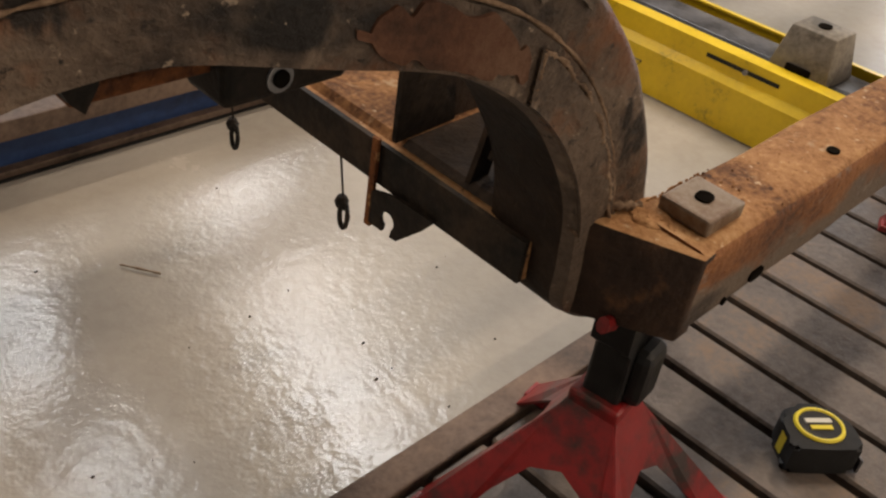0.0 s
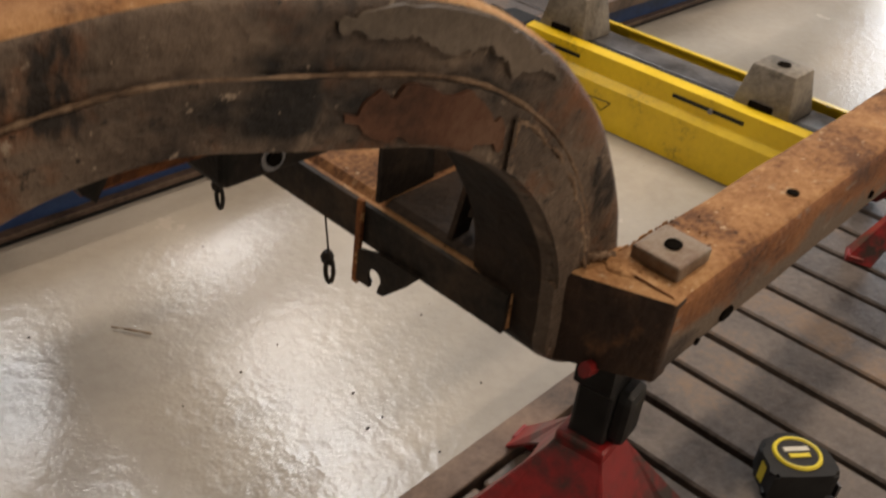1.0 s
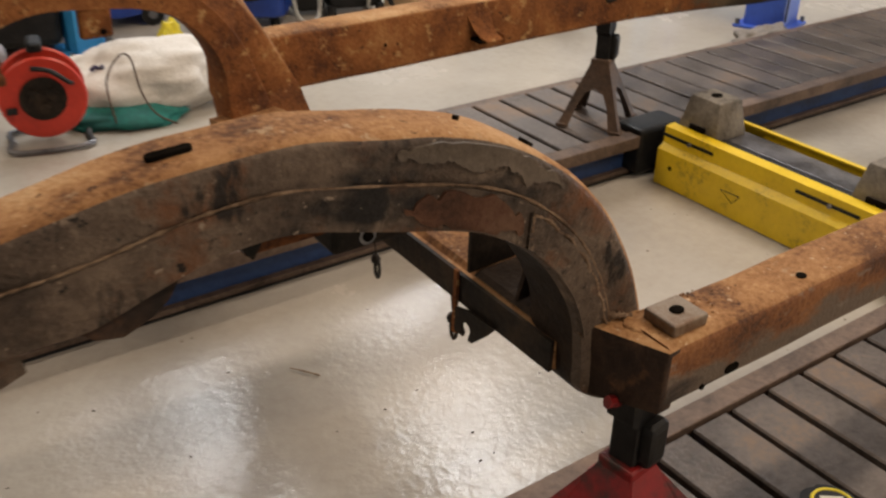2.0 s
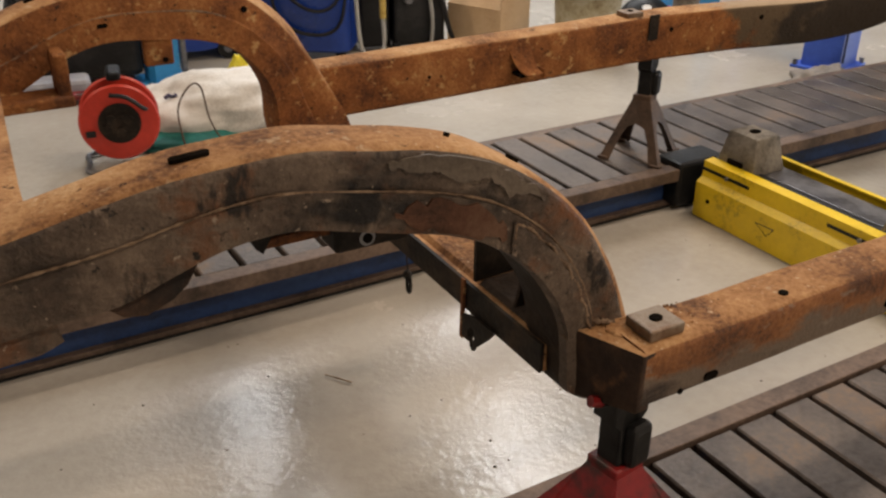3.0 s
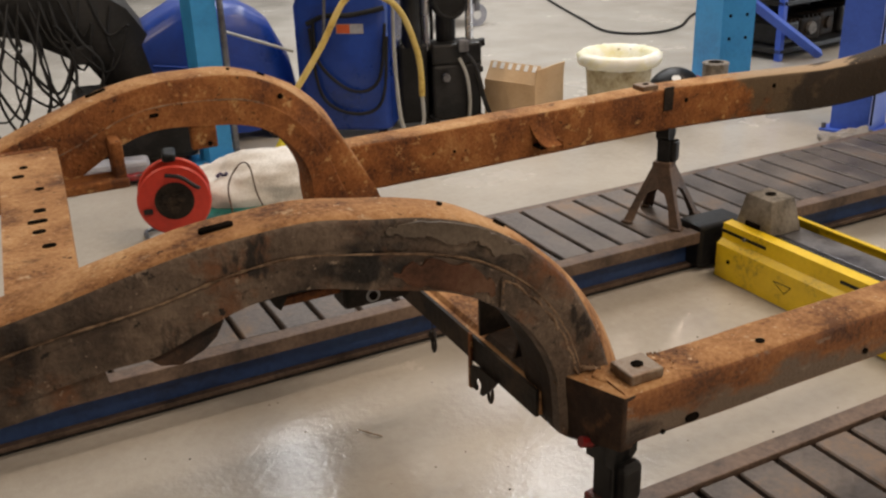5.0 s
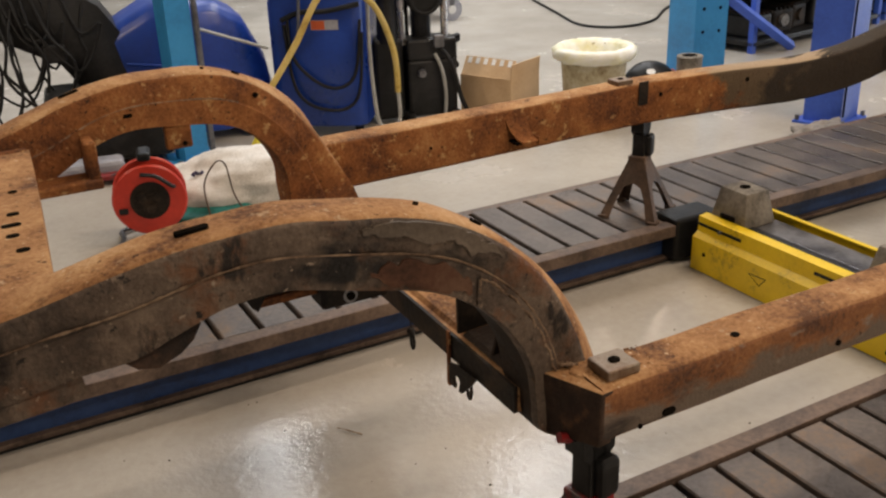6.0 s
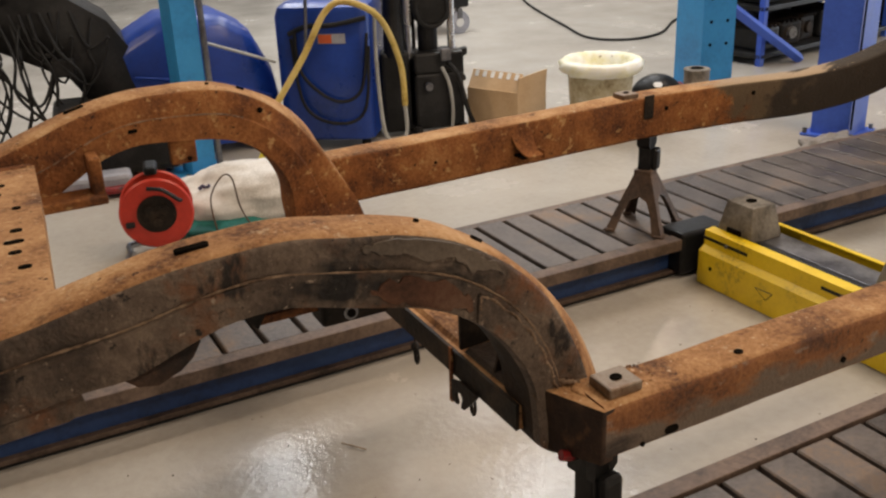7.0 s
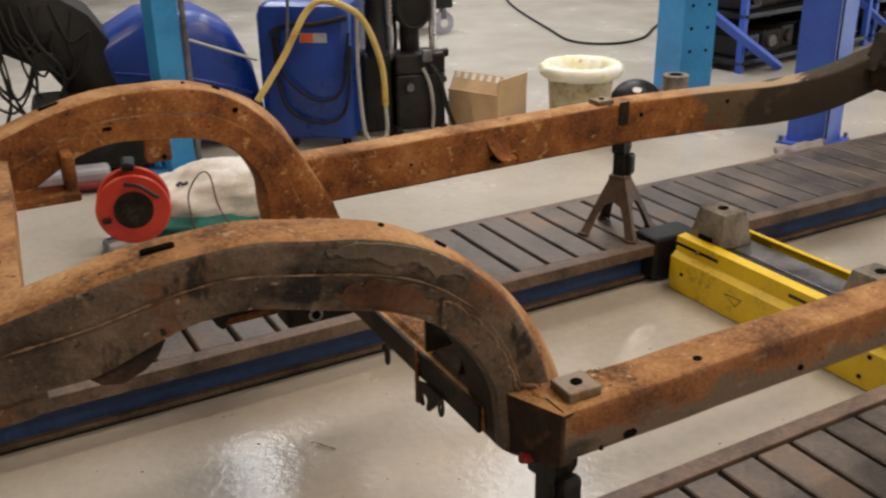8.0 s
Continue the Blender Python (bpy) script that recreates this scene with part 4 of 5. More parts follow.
for k in range(60):
    s = rnd.uniform(0.0007, 0.0021)
    bmesh.ops.create_icosphere(bm, subdivisions=1, radius=s, matrix=Matrix.Translation((rnd.uniform(-0.9, 1.0), rnd.uniform(0.2, 0.92), s * 0.5)) @ Matrix.Diagonal((rnd.uniform(0.7, 1.8), 1, 0.6, 1)))
tagged(part("grit", bm, DARK, None), "scattered dark grit on the floor", "grit", kind="stuff")

# ---- things further off on the workshop floor ----
# red cable reel
reel = thing("cable_reel", stood(-0.17, 1.965, -12, 0.868), "red plastic extension cable reel on a steel stand", "cable reel")
for y in (-0.05, 0.05):
    bm = lathem([(0.045, -0.006), (0.118, -0.006), (0.124, 0.0), (0.118, 0.006), (0.045, 0.006), (0.045, -0.006)], 36)
    bm.transform(pose(0, y, 0.158, 90, 0, 0))
    smooth(part("flange", bm, REDPLAST, reel, "red round flange"))
bm = lathem([(0.001, -0.004), (0.050, -0.004), (0.056, -0.010), (0.064, -0.008), (0.066, 0.004), (0.001, 0.004)], 28)
bm.transform(pose(0, -0.05, 0.158, 90, 0, 0))
bm.transform(Matrix.Translation((0, -0.006, 0)))
smooth(part("hub_cover", bm, DARK, reel, "dark worn socket cover"))
part("crank", pipem([(0.085, -0.068, 0.20), (0.075, -0.085, 0.21), (0.03, -0.078, 0.245), (-0.02, -0.072, 0.255)], 0.007, 8, 4), BLACK, reel)
part("clip", boxm(-0.09, -0.062, 0.13, 0.03, 0.01, 0.02, 0.003), BLACK, reel)
bm = bmesh.new()
for k in range(7):
    pipe(bm, [((0.075 + 0.006 * (k % 3)) * math.cos(a), -0.036 + 0.012 * k, 0.158 + (0.075 + 0.006 * (k % 3)) * math.sin(a)) for a in [j * math.pi / 6 for j in range(12)]], 0.006, 6, 2, closed=True)
smooth(part("wound_cable", bm, RUBBER, reel))
part("stand", pipem([(-0.10, -0.09, 0.012), (0.10, -0.09, 0.012), (0.11, 0, 0.012), (0.10, 0.09, 0.012), (-0.10, 0.09, 0.012), (-0.11, 0, 0.012)], 0.008, 8, 4, closed=True), GREYSTEEL, reel, "bent steel tube stand")
for y in (0.085,):
    part("upright", pipem([(0, y, 0.01), (0, y, 0.16), (0, y * 0.5, 0.30)], 0.007, 8, 5), GREYSTEEL, reel)
part("handle", boxm(0, 0, 0.305, 0.045, 0.10, 0.03, 0.01), BLACK, reel)
for k in range(3):
    a = 2.1 * k + 0.5
    part("socket_rim", rodm((0.03 * math.cos(a), -0.068, 0.158 + 0.03 * math.sin(a)), (0.03 * math.cos(a), -0.073, 0.158 + 0.03 * math.sin(a)), 0.016, None, 14), DARK, reel)

# white sack with dark print, on a teal cloth
sack = thing("sack", stood(0.133, 2.112, -22, 0.868), "crumpled white woven sack with dark print", "sack")
bm = bmesh.new()
bmesh.ops.create_icosphere(bm, subdivisions=5, radius=1.0)
for v in bm.verts:
    p = v.co.copy()
    w = 1 + 0.16 * noise.noise(p * 2.1) + 0.06 * noise.noise(p * 5.3) + 0.03 * abs(noise.noise(p * 11))
    v.co = Vector((p.x * 0.30 * w, p.y * 0.18 * w, max(0.0, 0.085 + (p.z * 0.135) * w + 0.02 * p.x)))
smooth(part("bag", bm, SACK, sack), 180)
rnd = random.Random(12)
for k in range(9):
    a = rnd.uniform(-0.14, 0.12)
    part("print_mark", pipem([(a + 0.012 * j, -0.12 + 0.03 * k / 9 + 0.008 * math.sin(j * 2 + k), 0.165 + 0.008 * math.cos(j * 3 + k) - 0.01 * (k % 4)) for j in range(4)], 0.007, 5, 2), PRINT, sack)
cloth = thing("cloth", stood(0.041, 2.014, -20, 0.872), "dark teal cloth crumpled under the sack", "cloth")
bm = bmesh.new()
bmesh.ops.create_icosphere(bm, subdivisions=4, radius=1.0)
for v in bm.verts:
    p = v.co.copy()
    w = 1 + 0.25 * noise.noise(p * 2.7 + Vector((4, 4, 4)))
    v.co = Vector((p.x * 0.20 * w, p.y * 0.11 * w, max(0, 0.02 + p.z * 0.045 * w)))
smooth(part("fabric", bm, TEAL, cloth), 180)
tagged(smooth(part("looped_cord", pipem([(-0.002, 1.935, 0.017), (-0.011, 1.944, 0.138), (0.032, 1.952, 0.202), (0.066, 1.961, 0.189), (0.075, 1.935, 0.103), (0.10, 1.91, 0.043), (0.152, 1.893, 0.007)], 0.0028, 6, 6), STANDRUST, None)), "dark cord looped over the sack", "cord")
yb = thing("yellow_bag", stood(0.298, 2.283, 0, 0.86), "small crumpled yellow plastic bag", "bag")
bm = bmesh.new()
bmesh.ops.create_icosphere(bm, subdivisions=3, radius=1.0)
for v in bm.verts:
    p = v.co.copy()
    w = 1 + 0.35 * noise.noise(p * 2.9)
    v.co = Vector((p.x * 0.05 * w, p.y * 0.04 * w, max(0, 0.10 + p.z * 0.11 * w)))
part("bag", bm, TAPEY, yb)


# light-blue lift posts
def post(name, x, y, w, d, turn, material, lab, foot=0.14, holes=False):
    p = thing(name, stood(x, y, turn, 0.85), lab, "lift post", "lift posts")
    part("column", slab([(-w / 2, -d / 2), (w / 2, -d / 2), (w / 2, d / 2), (w / 2 - 0.03, d / 2), (w / 2 - 0.03, -d / 2 + 0.012), (-w / 2 + 0.03, -d / 2 + 0.012), (-w / 2 + 0.03, d / 2), (-w / 2, d / 2)], 3.0, "z", 0.012), material, p, "folded steel column")
    part("base_plate", boxm(0, 0, 0.006, w + foot, d + foot, 0.012, 0.002), material, p)
    for sx in (-1, 1):
        for sy in (-1, 1):
            part("anchor_bolt", rodm((sx * (w / 2 + 0.28 * foot), sy * (d / 2 + 0.28 * foot), 0.012), (sx * (w / 2 + 0.28 * foot), sy * (d / 2 + 0.28 * foot), 0.035), 0.010, None, 6), GREYSTEEL, p)
    if holes:
        for z in (0.30, 0.42, 0.54, 0.66):
            for x in (-0.25, 0.25):
                part("bolt_hole", discm((x * w, -d / 2 - 0.0005, z), (0, -1, 0), 0.009), HOLE, p)
    return p


lp = post("lift_post", 0.139, 2.691, 0.11, 0.12, 8, SKYBLUE, "light blue steel lift post with a grey pipe")
part("pipe", rodm((0.074, -0.06, 0.012), (0.074, -0.06, 2.6), 0.014, None, 12), GREYSTEEL, lp, "grey conduit pipe")
post("lift_post", 2.475, 2.50, 0.200, 0.25, -9, SKYBLUE, "light blue steel lift post with bolt holes", holes=True)
bp = post("lift_post", 2.452, 1.694, 0.175, 0.20, -72, MIDBLUE, "mid blue steel lift post beside the runway", 0.07)
part("seam", boxm(0.097, -0.100, 1.5, 0.006, 0.012, 2.9, 0.001), HOLE, bp)

# blue floor-scrubbing machine
scrub = thing("floor_scrubber", stood(0.273, 3.128, -8, 0.823), "blue and black floor scrubbing machine", "floor scrubber")
bm = bmesh.new()
rings = []
for x, z0, z1, w in [(-0.42, 0.08, 0.40, 0.22), (-0.36, 0.05, 0.55, 0.26), (-0.15, 0.05, 0.66, 0.28), (0.12, 0.05, 0.66, 0.28), (0.26, 0.06, 0.58, 0.26), (0.36, 0.08, 0.38, 0.22), (0.39, 0.12, 0.25, 0.18)]:
    rings.append([Vector((x, -w, z0)), Vector((x, -w - 0.01, (z0 + z1) / 2)), Vector((x, -w + 0.02, z1 - 0.05)), Vector((x, -w + 0.07, z1)), Vector((x, w - 0.07, z1)), Vector((x, w - 0.02, z1 - 0.05)), Vector((x, w, (z0 + z1) / 2)), Vector((x, w, z0))])
loft(bm, rings)
bmesh.ops.subdivide_edges(bm, edges=list(bm.edges), cuts=2, use_grid_fill=True, smooth=0.6)
smooth(part("tank", bm, BLUEPAINT, scrub, "rounded blue tank"), 50)
part("side_crease", pipem([(-0.30, -0.297, 0.42), (0.05, -0.30, 0.36), (0.33, -0.25, 0.26)], 0.008, 6, 5), BLUEPAINT, scrub)
bm = bmesh.new()
rings = []
for x, z0, z1, w in [(-1.25, 0.66, 0.86, 0.16), (-0.85, 0.58, 0.86, 0.22), (-0.58, 0.44, 0.82, 0.26), (-0.38, 0.12, 0.68, 0.27), (-0.30, 0.10, 0.55, 0.27)]:
    rings.append([Vector((x, -w, z0)), Vector((x, -w - 0.01, (z0 + z1) / 2)), Vector((x, -w + 0.05, z1)), Vector((x, w - 0.05, z1)), Vector((x, w, (z0 + z1) / 2)), Vector((x, w, z0))])
loft(bm, rings)
bmesh.ops.subdivide_edges(bm, edges=list(bm.edges), cuts=1, use_grid_fill=True, smooth=0.5)
smooth(part("rear_body", bm, BLACK, scrub, "black rear housing"), 50)
part("handle_bar", pipem([(-0.55, -0.18, 0.86), (-0.3, -0.20, 0.83), (-0.02, -0.22, 0.80)], 0.02, 10, 5), BLACK, scrub)
for x in (-0.25, 0.25):
    for y in (-0.25, 0.25):
        w = part("wheel", rodm((x, y - 0.02, 0.05), (x, y + 0.02, 0.05), 0.05, None, 18), RUBBER, scrub)
        part("hub", rodm((x, y - 0.024, 0.05), (x, y + 0.024, 0.05), 0.02, None, 12), GREYSTEEL, w)
rnd = random.Random(21)
for k in range(13):
    x = -1.04 + 0.042 * k
    w = rnd.uniform(0.06, 0.17) * rnd.choice((-1, 1))
    low = rnd.uniform(0.10, 0.34) + 0.012 * k
    y = -0.27 - 0.012 * (k % 5)
    part("hanging_hose", pipem([(x, -0.24, 0.74), (x - 0.4 * w, y, 0.58), (x - w, y - 0.02, low + 0.2), (x - 0.2 * w, y - 0.03, low), (x + w, y - 0.01, low + rnd.uniform(0.10, 0.22)), (x + 0.9 * w, y, 0.56), (x + 1.2 * w, -0.24, 0.70)], rnd.uniform(0.005, 0.008), 7, 6), RUBBER, scrub, "loose black hose")
part("base_skirt", boxm(-0.42, -0.36, 0.19, 0.52, 0.40, 0.30, 0.03), BLACK, scrub, "black brush skirt")
for k in range(5):
    part("control_tube", pipem([(-1.0 + 0.16 * k, -0.20, 0.80), (-0.9 + 0.16 * k, -0.22, 0.90 - 0.02 * k), (-0.72 + 0.16 * k, -0.20, 0.88 - 0.02 * k), (-0.62 + 0.15 * k, -0.15, 0.80)], 0.012, 8, 5), RUBBER if k % 2 else BLACK, scrub)
part("connector", boxm(-0.80, -0.25, 0.83, 0.04, 0.04, 0.03, 0.006), REDPAINT, scrub, "small red plug")
part("bracket", boxm(-0.60, -0.30, 0.50, 0.10, 0.04, 0.08, 0.01), BLACK, scrub)
lance = scrub.matrix_world.inverted()
part("lance", rodm(lance @ Vector((0.245, 2.75, 0.472)), lance @ Vector((0.50, 2.75, 0.370)), 0.007, None, 8), GREYHOSE, scrub, "thin grey wand")
part("squeegee_bar", boxm(-0.50, -0.74, 0.035, 0.46, 0.05, 0.028, 0.01), REDPAINT, scrub, "red squeegee bar")
part("rag", boxm(-0.56, -0.66, 0.06, 0.34, 0.12, 0.07, 0.02), LABELGREY, scrub)
part("squeegee_wheel", rodm((-0.76, -0.76, 0.04), (-0.69, -0.76, 0.04), 0.04, None, 18), RUBBER, scrub)

# tall blue drum-like waste tank with hoses
tank = thing("oil_drain_tank", stood(0.772, 2.829, 0, 0.836), "tall blue steel tank with yellow and black hoses", "oil tank")
bm = bmesh.new()
def rr(z, a, b, r=0.05):
    out = []
    for cx, cy, s in ((a - r, -b + r, -90), (a - r, b - r, 0), (-a + r, b - r, 90), (-a + r, -b + r, 180)):
        for j in range(5):
            t = radians(s + 22.5 * j)
            out.append(Vector((cx + r * math.cos(t), cy + r * math.sin(t), z)))
    return out
loft(bm, [rr(0.05, 0.215, 0.20), rr(0.06, 0.225, 0.21), rr(0.635, 0.225, 0.21), rr(0.675, 0.213, 0.198), rr(0.695, 0.185, 0.165)])
bm.transform(pose(0, 0, 0, 0, 0, -35))
smooth(part("shell", bm, BLUEPAINT, tank, "glossy blue tank shell"))
TF = pose(0, 0, 0, 0, 0, -35)
lab = part("label", boxm(0.05, -0.212, 0.535, 0.13, 0.003, 0.045, m=TF), LABELGREY, tank, "small orange and grey label")
part("label_field", boxm(0.02, -0.2145, 0.535, 0.062, 0.003, 0.04, m=TF), ORANGE, lab)
def tp(*p):
    return TF @ Vector(p)
part("yellow_hose", pipem([(-0.411, -0.32, 0.303), (-0.27, -0.32, 0.488), (-0.147, -0.32, 0.676), (-0.043, -0.32, 0.711), (0.116, -0.32, 0.623), (0.209, -0.32, 0.404), (0.223, -0.32, 0.2)], 0.015, 10, 8), HOSEY, tank, "stiff yellow hose")
part("hose_tail", pipem([(0.223, -0.32, 0.20), (0.227, -0.32, 0.08), (0.193, -0.33, 0.025), (0.133, -0.33, 0.04), (0.108, -0.31, 0.12), (0.105, -0.28, 0.40), (0.123, -0.25, 0.66)], 0.010, 8, 6), GREYHOSE, tank, "grey drain pipe")
part("black_hose", pipem([tp(-0.12, -0.225, 0.58), tp(-0.10, -0.235, 0.38), tp(0.05, -0.24, 0.25), tp(0.18, -0.235, 0.30), tp(0.22, -0.225, 0.56)], 0.008, 8, 7), RUBBER, tank, "sagging black hose")
part("black_hose", pipem([tp(-0.14, -0.222, 0.54), tp(-0.10, -0.235, 0.23), tp(0.05, -0.24, 0.14), tp(0.19, -0.235, 0.20), tp(0.225, -0.222, 0.50)], 0.008, 8, 7), RUBBER, tank, "sagging black hose")
part("black_hose", pipem([tp(-0.15, -0.222, 0.56), tp(-0.06, -0.225, 0.595), tp(0.06, -0.23, 0.60), tp(0.17, -0.23, 0.62), tp(0.22, -0.225, 0.63)], 0.012, 8, 6), RUBBER, tank)
part("dipstick", pipem([tp(-0.05, -0.24, 0.72), tp(-0.06, -0.245, 0.58), tp(-0.075, -0.245, 0.45)], 0.008, 8, 4), GREYSTEEL, tank)
part("filler_cap", lathem([(0.001, 0.75), (0.03, 0.75), (0.035, 0.73), (0.035, 0.69), (0.001, 0.69)], 18, tuple(tp(-0.05, 0.0, 0))), GREYSTEEL, tank)
for k, (x, y) in enumerate(((-0.17, -0.15), (0.17, -0.15), (0.17, 0.15), (-0.17, 0.15))):
    c = tp(x, y, 0.028)
    part("castor", rodm(c - Vector((0.012, 0, 0)), c + Vector((0.012, 0, 0)), 0.028, None, 14), RUBBER, tank)

# black two-tube transmission jack beside it
jack = thing("workshop_trolley", stood(1.158, 2.707, -14, 0.84), "black workshop trolley with chrome uprights", "trolley")
part("lower_body", boxm(0.02, 0, 0.17, 0.25, 0.18, 0.28, 0.015), BLACK, jack)
part("head", boxm(0.02, -0.01, 0.36, 0.25, 0.17, 0.10, 0.012), BLACK, jack)
part("side_ear", slab([(0.14, 0.24), (0.17, 0.25), (0.17, 0.27), (0.16, 0.28), (0.16, 0.37), (0.18, 0.38), (0.18, 0.41), (0.14, 0.40)], 0.05, "y", -0.03), BLACK, jack)
for x in (-0.115, 0.100):
    part("upright", rodm((x, -0.03, 0.38), (x, -0.03, 1.1), 0.019, None, 16), CHROME, jack, "chrome upright tube")
part("crossbar", boxm(0, 0, 1.1, 0.26, 0.05, 0.04, 0.008), BLACK, jack)
part("pump", rodm((-0.005, 0.03, 0.40), (-0.005, 0.03, 0.95), 0.05, None, 16), BLACK, jack)
drum = part("hose_drum", rodm((0, -0.06, 0.62), (0, 0.03, 0.62), 0.075, None, 24), BLACK, jack, "black coiled hose drum")
for k in range(5):
    part("coil", pipem([(0.078 * math.cos(j * math.pi / 5), -0.062 + 0.018 * k, 0.62 + 0.09 * math.sin(j * math.pi / 5)) for j in range(10)], 0.011, 7, 3, closed=True), RUBBER, drum)
part("grey_pipe", pipem([(0.03, -0.10, 0.34), (0.06, -0.118, 0.26), (0.075, -0.118, 0.14), (0.07, -0.11, 0.03)], 0.009, 8, 6), GREYHOSE, jack, "grey plastic pipe")
for x in (-0.10, 0.13):
    for y in (-0.10, 0.10):
        part("foot", rodm((x, y, 0), (x, y, 0.05), 0.025, 0.02, 12), RUBBER, jack)
part("side_box", boxm(-0.19, 0.02, 0.22, 0.15, 0.16, 0.40, 0.02), BLACK, jack)
part("side_pump", rodm((-0.19, -0.03, 0.40), (-0.19, -0.03, 0.80), 0.05, 0.04, 18), BLACK, jack)
part("lever", pipem([(0.06, -0.10, 0.36), (0.10, -0.14, 0.30), (0.15, -0.13, 0.12), (0.19, -0.12, 0.03)], 0.012, 8, 5), BLACK, jack)
part("clamp", boxm(0.05, -0.105, 0.40, 0.05, 0.03, 0.06, 0.006), GREYSTEEL, jack)
part("valve", rodm((-0.04, -0.10, 0.25), (-0.04, -0.125, 0.25), 0.022, 0.018, 14), GREYSTEEL, jack)
part("back_frame", boxm(-0.09, 0.10, 0.45, 0.07, 0.08, 0.85, 0.02), BLACK, jack)

# cardboard carton with open flaps
carton = thing("carton", stood(1.47, 2.612, -66, 0.844), "open brown cardboard carton with striped tape", "carton")
for nm, a in (("front", (0, -0.13, 0.10, 0.30, 0.004, 0.20)), ("rear", (0, 0.13, 0.10, 0.30, 0.004, 0.20)), ("side", (-0.15, 0, 0.10, 0.004, 0.264, 0.20)), ("side", (0.15, 0, 0.10, 0.004, 0.264, 0.20)), ("bottom", (0, 0, 0.004, 0.296, 0.256, 0.004))):
    part(nm + "_panel", boxm(*a), CARD, carton)
flap = part("flap", boxm(0, 0, 0, 0.30, 0.004, 0.10, m=pose(0, -0.10, 0.24, -32, 0, 0)), CARD, carton, "raised flap with striped tape")
for k in range(6):
    part("tape_stripe", boxm(-0.12 + 0.048 * k, -0.0030, 0.03, 0.022, 0.002, 0.032, m=pose(0, -0.10, 0.24, -32, 0, 0) @ Matrix.Shear("XZ", 4, (0.0, 0.0))), WHITE, flap)
part("flap", boxm(0, 0, 0, 0.004, 0.26, 0.075, m=pose(0.154, 0.0, 0.236, 0, 5, 0)), CARD, carton)
tagged(part("white_paper", boxm(1.711, 2.502, 0.017, 0.135, 0.10, 0.032, 0.008), WHITE, None), "small white paper parcel on the floor", "parcel")

# bucket with a bin liner folded over the rim
bucket = thing("bucket", stood(1.702, 2.262, 0, 0.859), "grimy bucket lined with a pale yellow bag", "bucket")
smooth(part("pail", lathem([(0.001, 0.0), (0.13, 0.0), (0.135, 0.01), (0.158, 0.34), (0.153, 0.34), (0.13, 0.02), (0.001, 0.015)], 32), BUCKET, bucket))
bm = lathem([(0.168, 0.292), (0.186, 0.300), (0.198, 0.322), (0.196, 0.346), (0.178, 0.360), (0.156, 0.356), (0.142, 0.33), (0.125, 0.24), (0.10, 0.16), (0.001, 0.14)], 52, jitter=0.013)
smooth(part("liner", bm, LINER, bucket, "pale crinkled bin liner"), 180)

# black and red helmet-like power tool on the floor, and a pale tin beside it
tool = thing("polisher", stood(1.985, 2.245, -30, 0.82), "black power tool with a red band", "power tool")
bm = bmesh.new()
bmesh.ops.create_icosphere(bm, subdivisions=4, radius=1.0)
for v in bm.verts:
    v.co = Vector((v.co.x * 0.14, v.co.y * 0.11, max(0.0, 0.12 + v.co.z * 0.135)))
smooth(part("body", bm, BLACK, tool), 60)
part("band", boxm(0.125, 0, 0.13, 0.03, 0.14, 0.14, 0.015), REDPAINT, tool)
part("white_mark", discm((-0.01, -0.078, 0.216), (0, -0.7, 0.75), 0.016, 14, 1.4), WHITE, tool)
part("side_knob", rodm((-0.13, 0, 0.15), (-0.17, 0, 0.15), 0.05, None, 14), RUBBER, tool)
tin = thing("tin", stood(2.165, 2.205, 0, 0.86), "dull brown open tin", "tin")
part("can", lathem([(0.001, 0), (0.062, 0), (0.062, 0.24), (0.066, 0.245), (0.062, 0.25), (0.04, 0.25), (0.04, 0.24), (0.001, 0.23)], 24), CAST, tin)
part("mouth", discm((0, 0, 0.2515), (0, 0, 1), 0.03, 16), HOLE, tin)

# cable running over the floor, castor trolley, and the clutter beyond the posts
tagged(smooth(part("floor_cable", pipem([(3.88, 6.32, 0.008), (3.48, 5.50, 0.008), (3.12, 4.52, 0.008), (2.97, 4.04, 0.008), (3.12, 3.83, 0.008), (3.42, 3.89, 0.008), (3.85, 4.23, 0.008), (4.42, 4.45, 0.008)], 0.008, 8, 8), RUBBER, None)), "black cable lying across the floor", "cable")
cart = thing("castor_trolley", stood(2.177, 4.961, 0, 0.74), "low black trolley on grey castors", "trolley")
part("frame", boxm(0, 0, 0.28, 0.9, 0.6, 0.10, 0.02), BLACK, cart)
for x in (-0.38, 0.36):
    w = part("castor", rodm((x, -0.28, 0.10), (x, -0.24, 0.10), 0.10, None, 20), LABELGREY, cart)
    part("hub", rodm((x, -0.285, 0.10), (x, -0.235, 0.10), 0.04, None, 14), WHITE, w)
    part("fork", boxm(x, -0.26, 0.18, 0.05, 0.07, 0.09, 0.01), GREYSTEEL, cart)
rack = thing("parts_rack", stood(3.718, 3.114, 8, 0.82), "dark low rack loaded with engine parts", "rack")
for z in (0.06, 0.36, 0.66):
    part("shelf", boxm(0, 0, z, 1.5, 0.6, 0.03, 0.004), BLACK, rack)
for x in (-0.73, 0.73):
    for y in (-0.28, 0.28):
        part("upright", boxm(x, y, 0.45, 0.04, 0.04, 0.90, 0.003), MIDBLUE, rack)
part("back_panel", boxm(0, 0.29, 0.45, 1.42, 0.012, 0.86), BLACK, rack)
back = pose(4.56, 3.86, 0, 0, 0, 8).inverted()
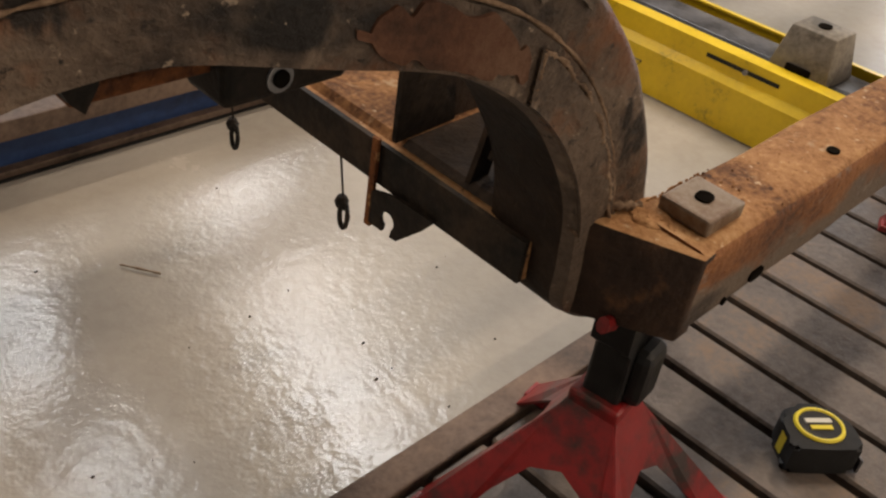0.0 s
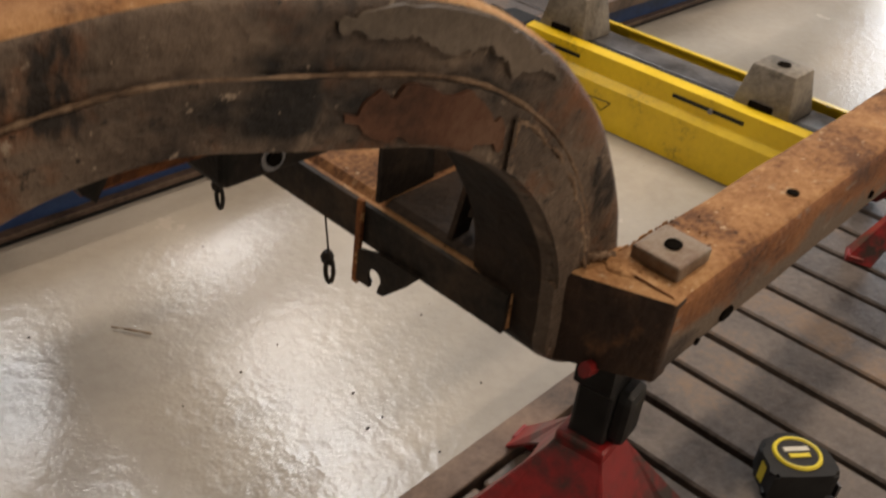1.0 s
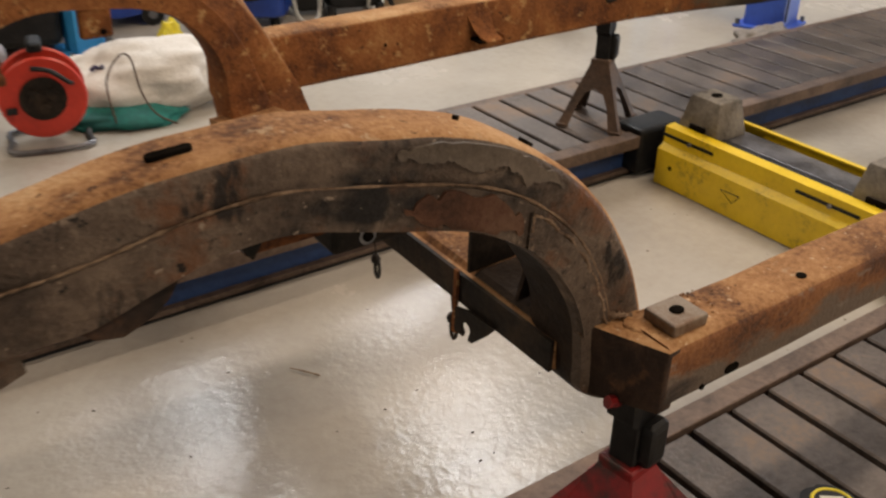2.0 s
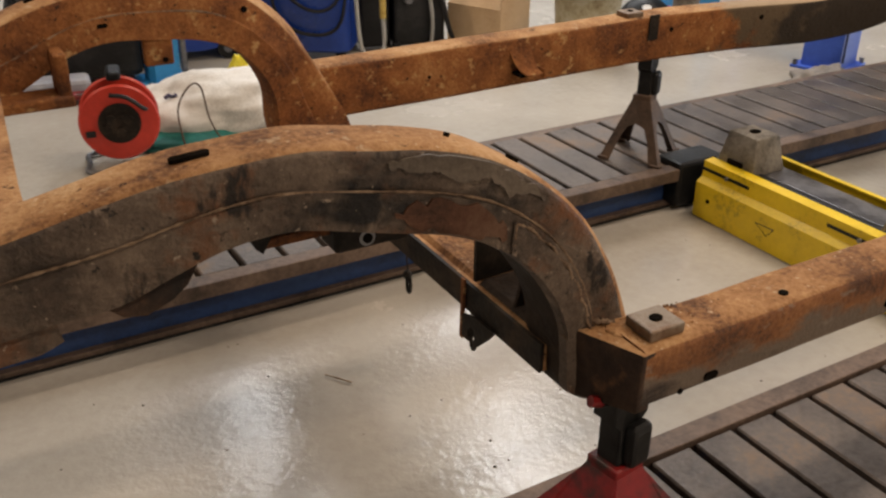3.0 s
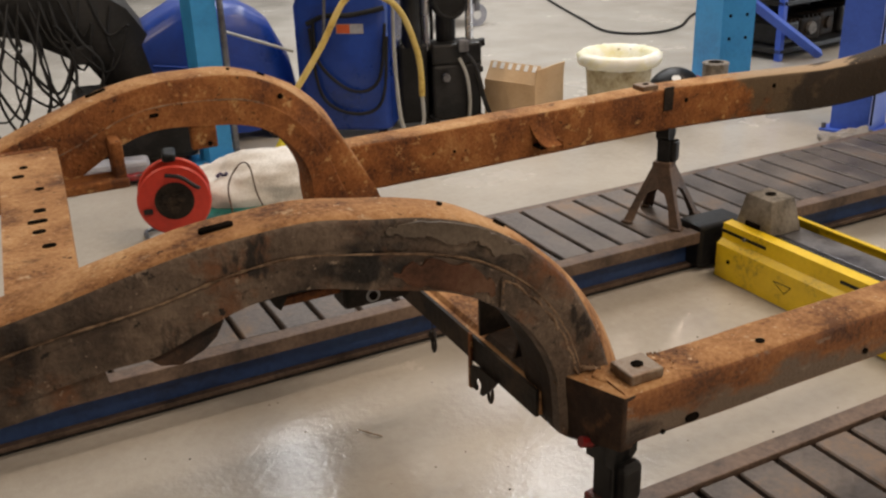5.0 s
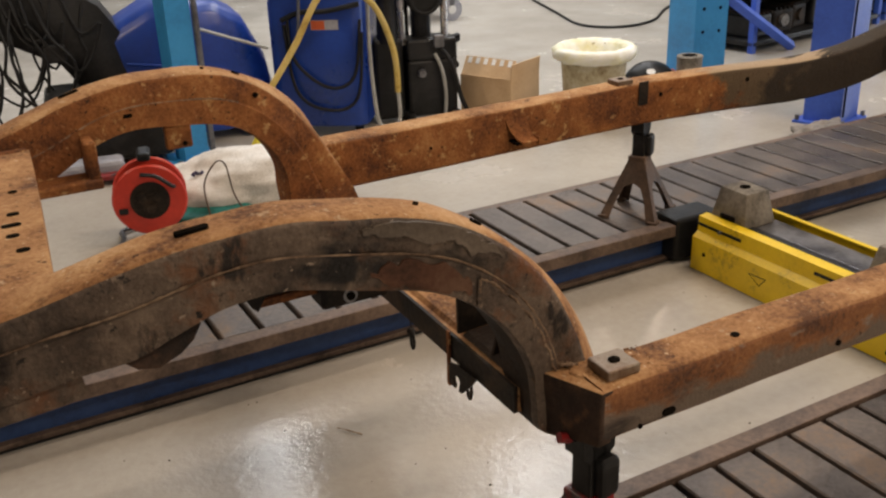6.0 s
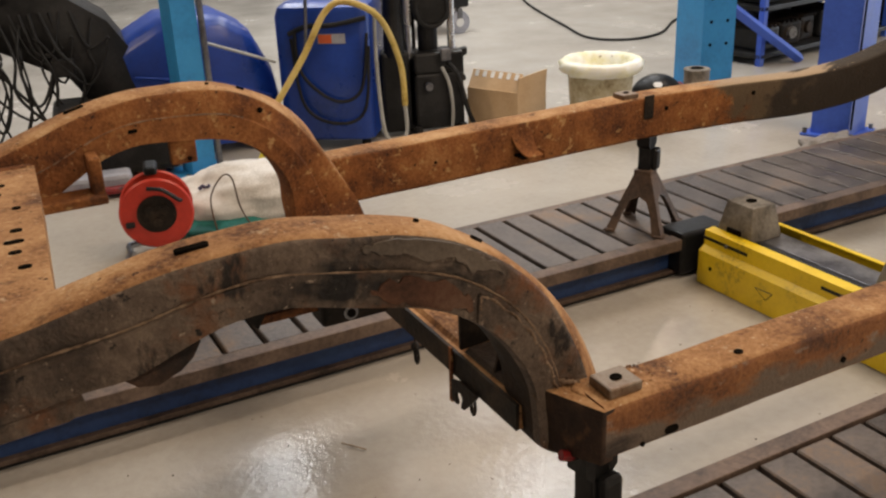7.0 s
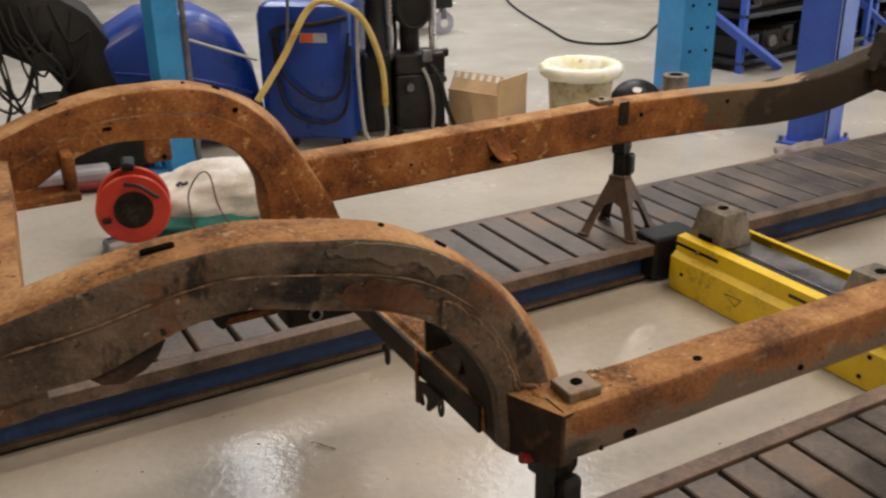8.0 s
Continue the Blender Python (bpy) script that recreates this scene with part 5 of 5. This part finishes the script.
part("brace", rodm(back @ Vector((3.40, 3.40, 0.49)), back @ Vector((4.17, 3.42, 0.02)), 0.034, None, 4), MIDBLUE, rack, "blue diagonal brace")
rnd = random.Random(31)
for k in range(12):
    low = k < 6
    h = rnd.uniform(0.15, 0.22) if low else rnd.uniform(0.12, 0.24)
    e = thing("engine_part", rack.matrix_world @ pose(-0.58 + 0.235 * (k % 6), rnd.uniform(-0.12, -0.04), 0.0755 if low else 0.3755, 0, 0, rnd.uniform(-12, 12)), "dark greasy engine casting on the rack", "engine part", "engine parts")
    w = rnd.uniform(0.17, 0.21)
    part("block", boxm(0, 0, h / 2, w, 0.26, h, 0.02), DARK if k % 3 else BLACK, e)
    for j in range(5):
        part("fin", boxm(-w * 0.4 + j * w * 0.2, -0.02, h + 0.006, 0.012, 0.24, 0.02, 0.003), DARK, e)
    part("flange", rodm((0, -0.12, h * 0.55), (0, -0.15, h * 0.55), 0.045, 0.038, 16), ENG if k % 4 == 1 else DARK, e)
shift = rack.matrix_world.copy()
copy_thing(rack, shift @ pose(1.52, 0.0, 0))
for ob in [o for o in scene.objects if o.name.startswith("engine_part") and o.parent is None]:
    copy_thing(ob, shift @ pose(1.52, 0.0, 0) @ shift.inverted() @ ob.matrix_world)
rag = thing("rag", stood(2.243, 1.553, 0, 0.89), "dirty grey rag and timber offcut by the post", "rag")
bm = bmesh.new()
bmesh.ops.create_icosphere(bm, subdivisions=4, radius=1.0)
for v in bm.verts:
    p = v.co.copy()
    w = 1 + 0.4 * noise.noise(p * 3.1)
    v.co = Vector((p.x * 0.15 * w, p.y * 0.09 * w, max(0, p.z * 0.05 * w + 0.012)))
smooth(part("fabric", bm, RAG, rag), 180)
part("offcut", boxm(0.12, -0.10, 0.03, 0.16, 0.07, 0.05, 0.006), WOOD, rag)
cabinet = thing("dark_cabinet", pose(1.75, 10.4, 0), "long dark workshop bench far behind", "bench")
part("body", boxm(-0.6, 0, 0.45, 3.6, 0.6, 0.84, 0.02), BLACK, cabinet)
part("worktop", boxm(-0.6, -0.02, 0.895, 3.7, 0.7, 0.05, 0.01), WOOD, cabinet)
for k in range(6):
    d = part("door", boxm(-2.1 + 0.6 * k, -0.307, 0.45, 0.57, 0.014, 0.76, 0.004), BLACK, cabinet)
    part("handle", boxm(-1.88 + 0.6 * k, -0.325, 0.62, 0.02, 0.02, 0.12, 0.004), GREYSTEEL, d)
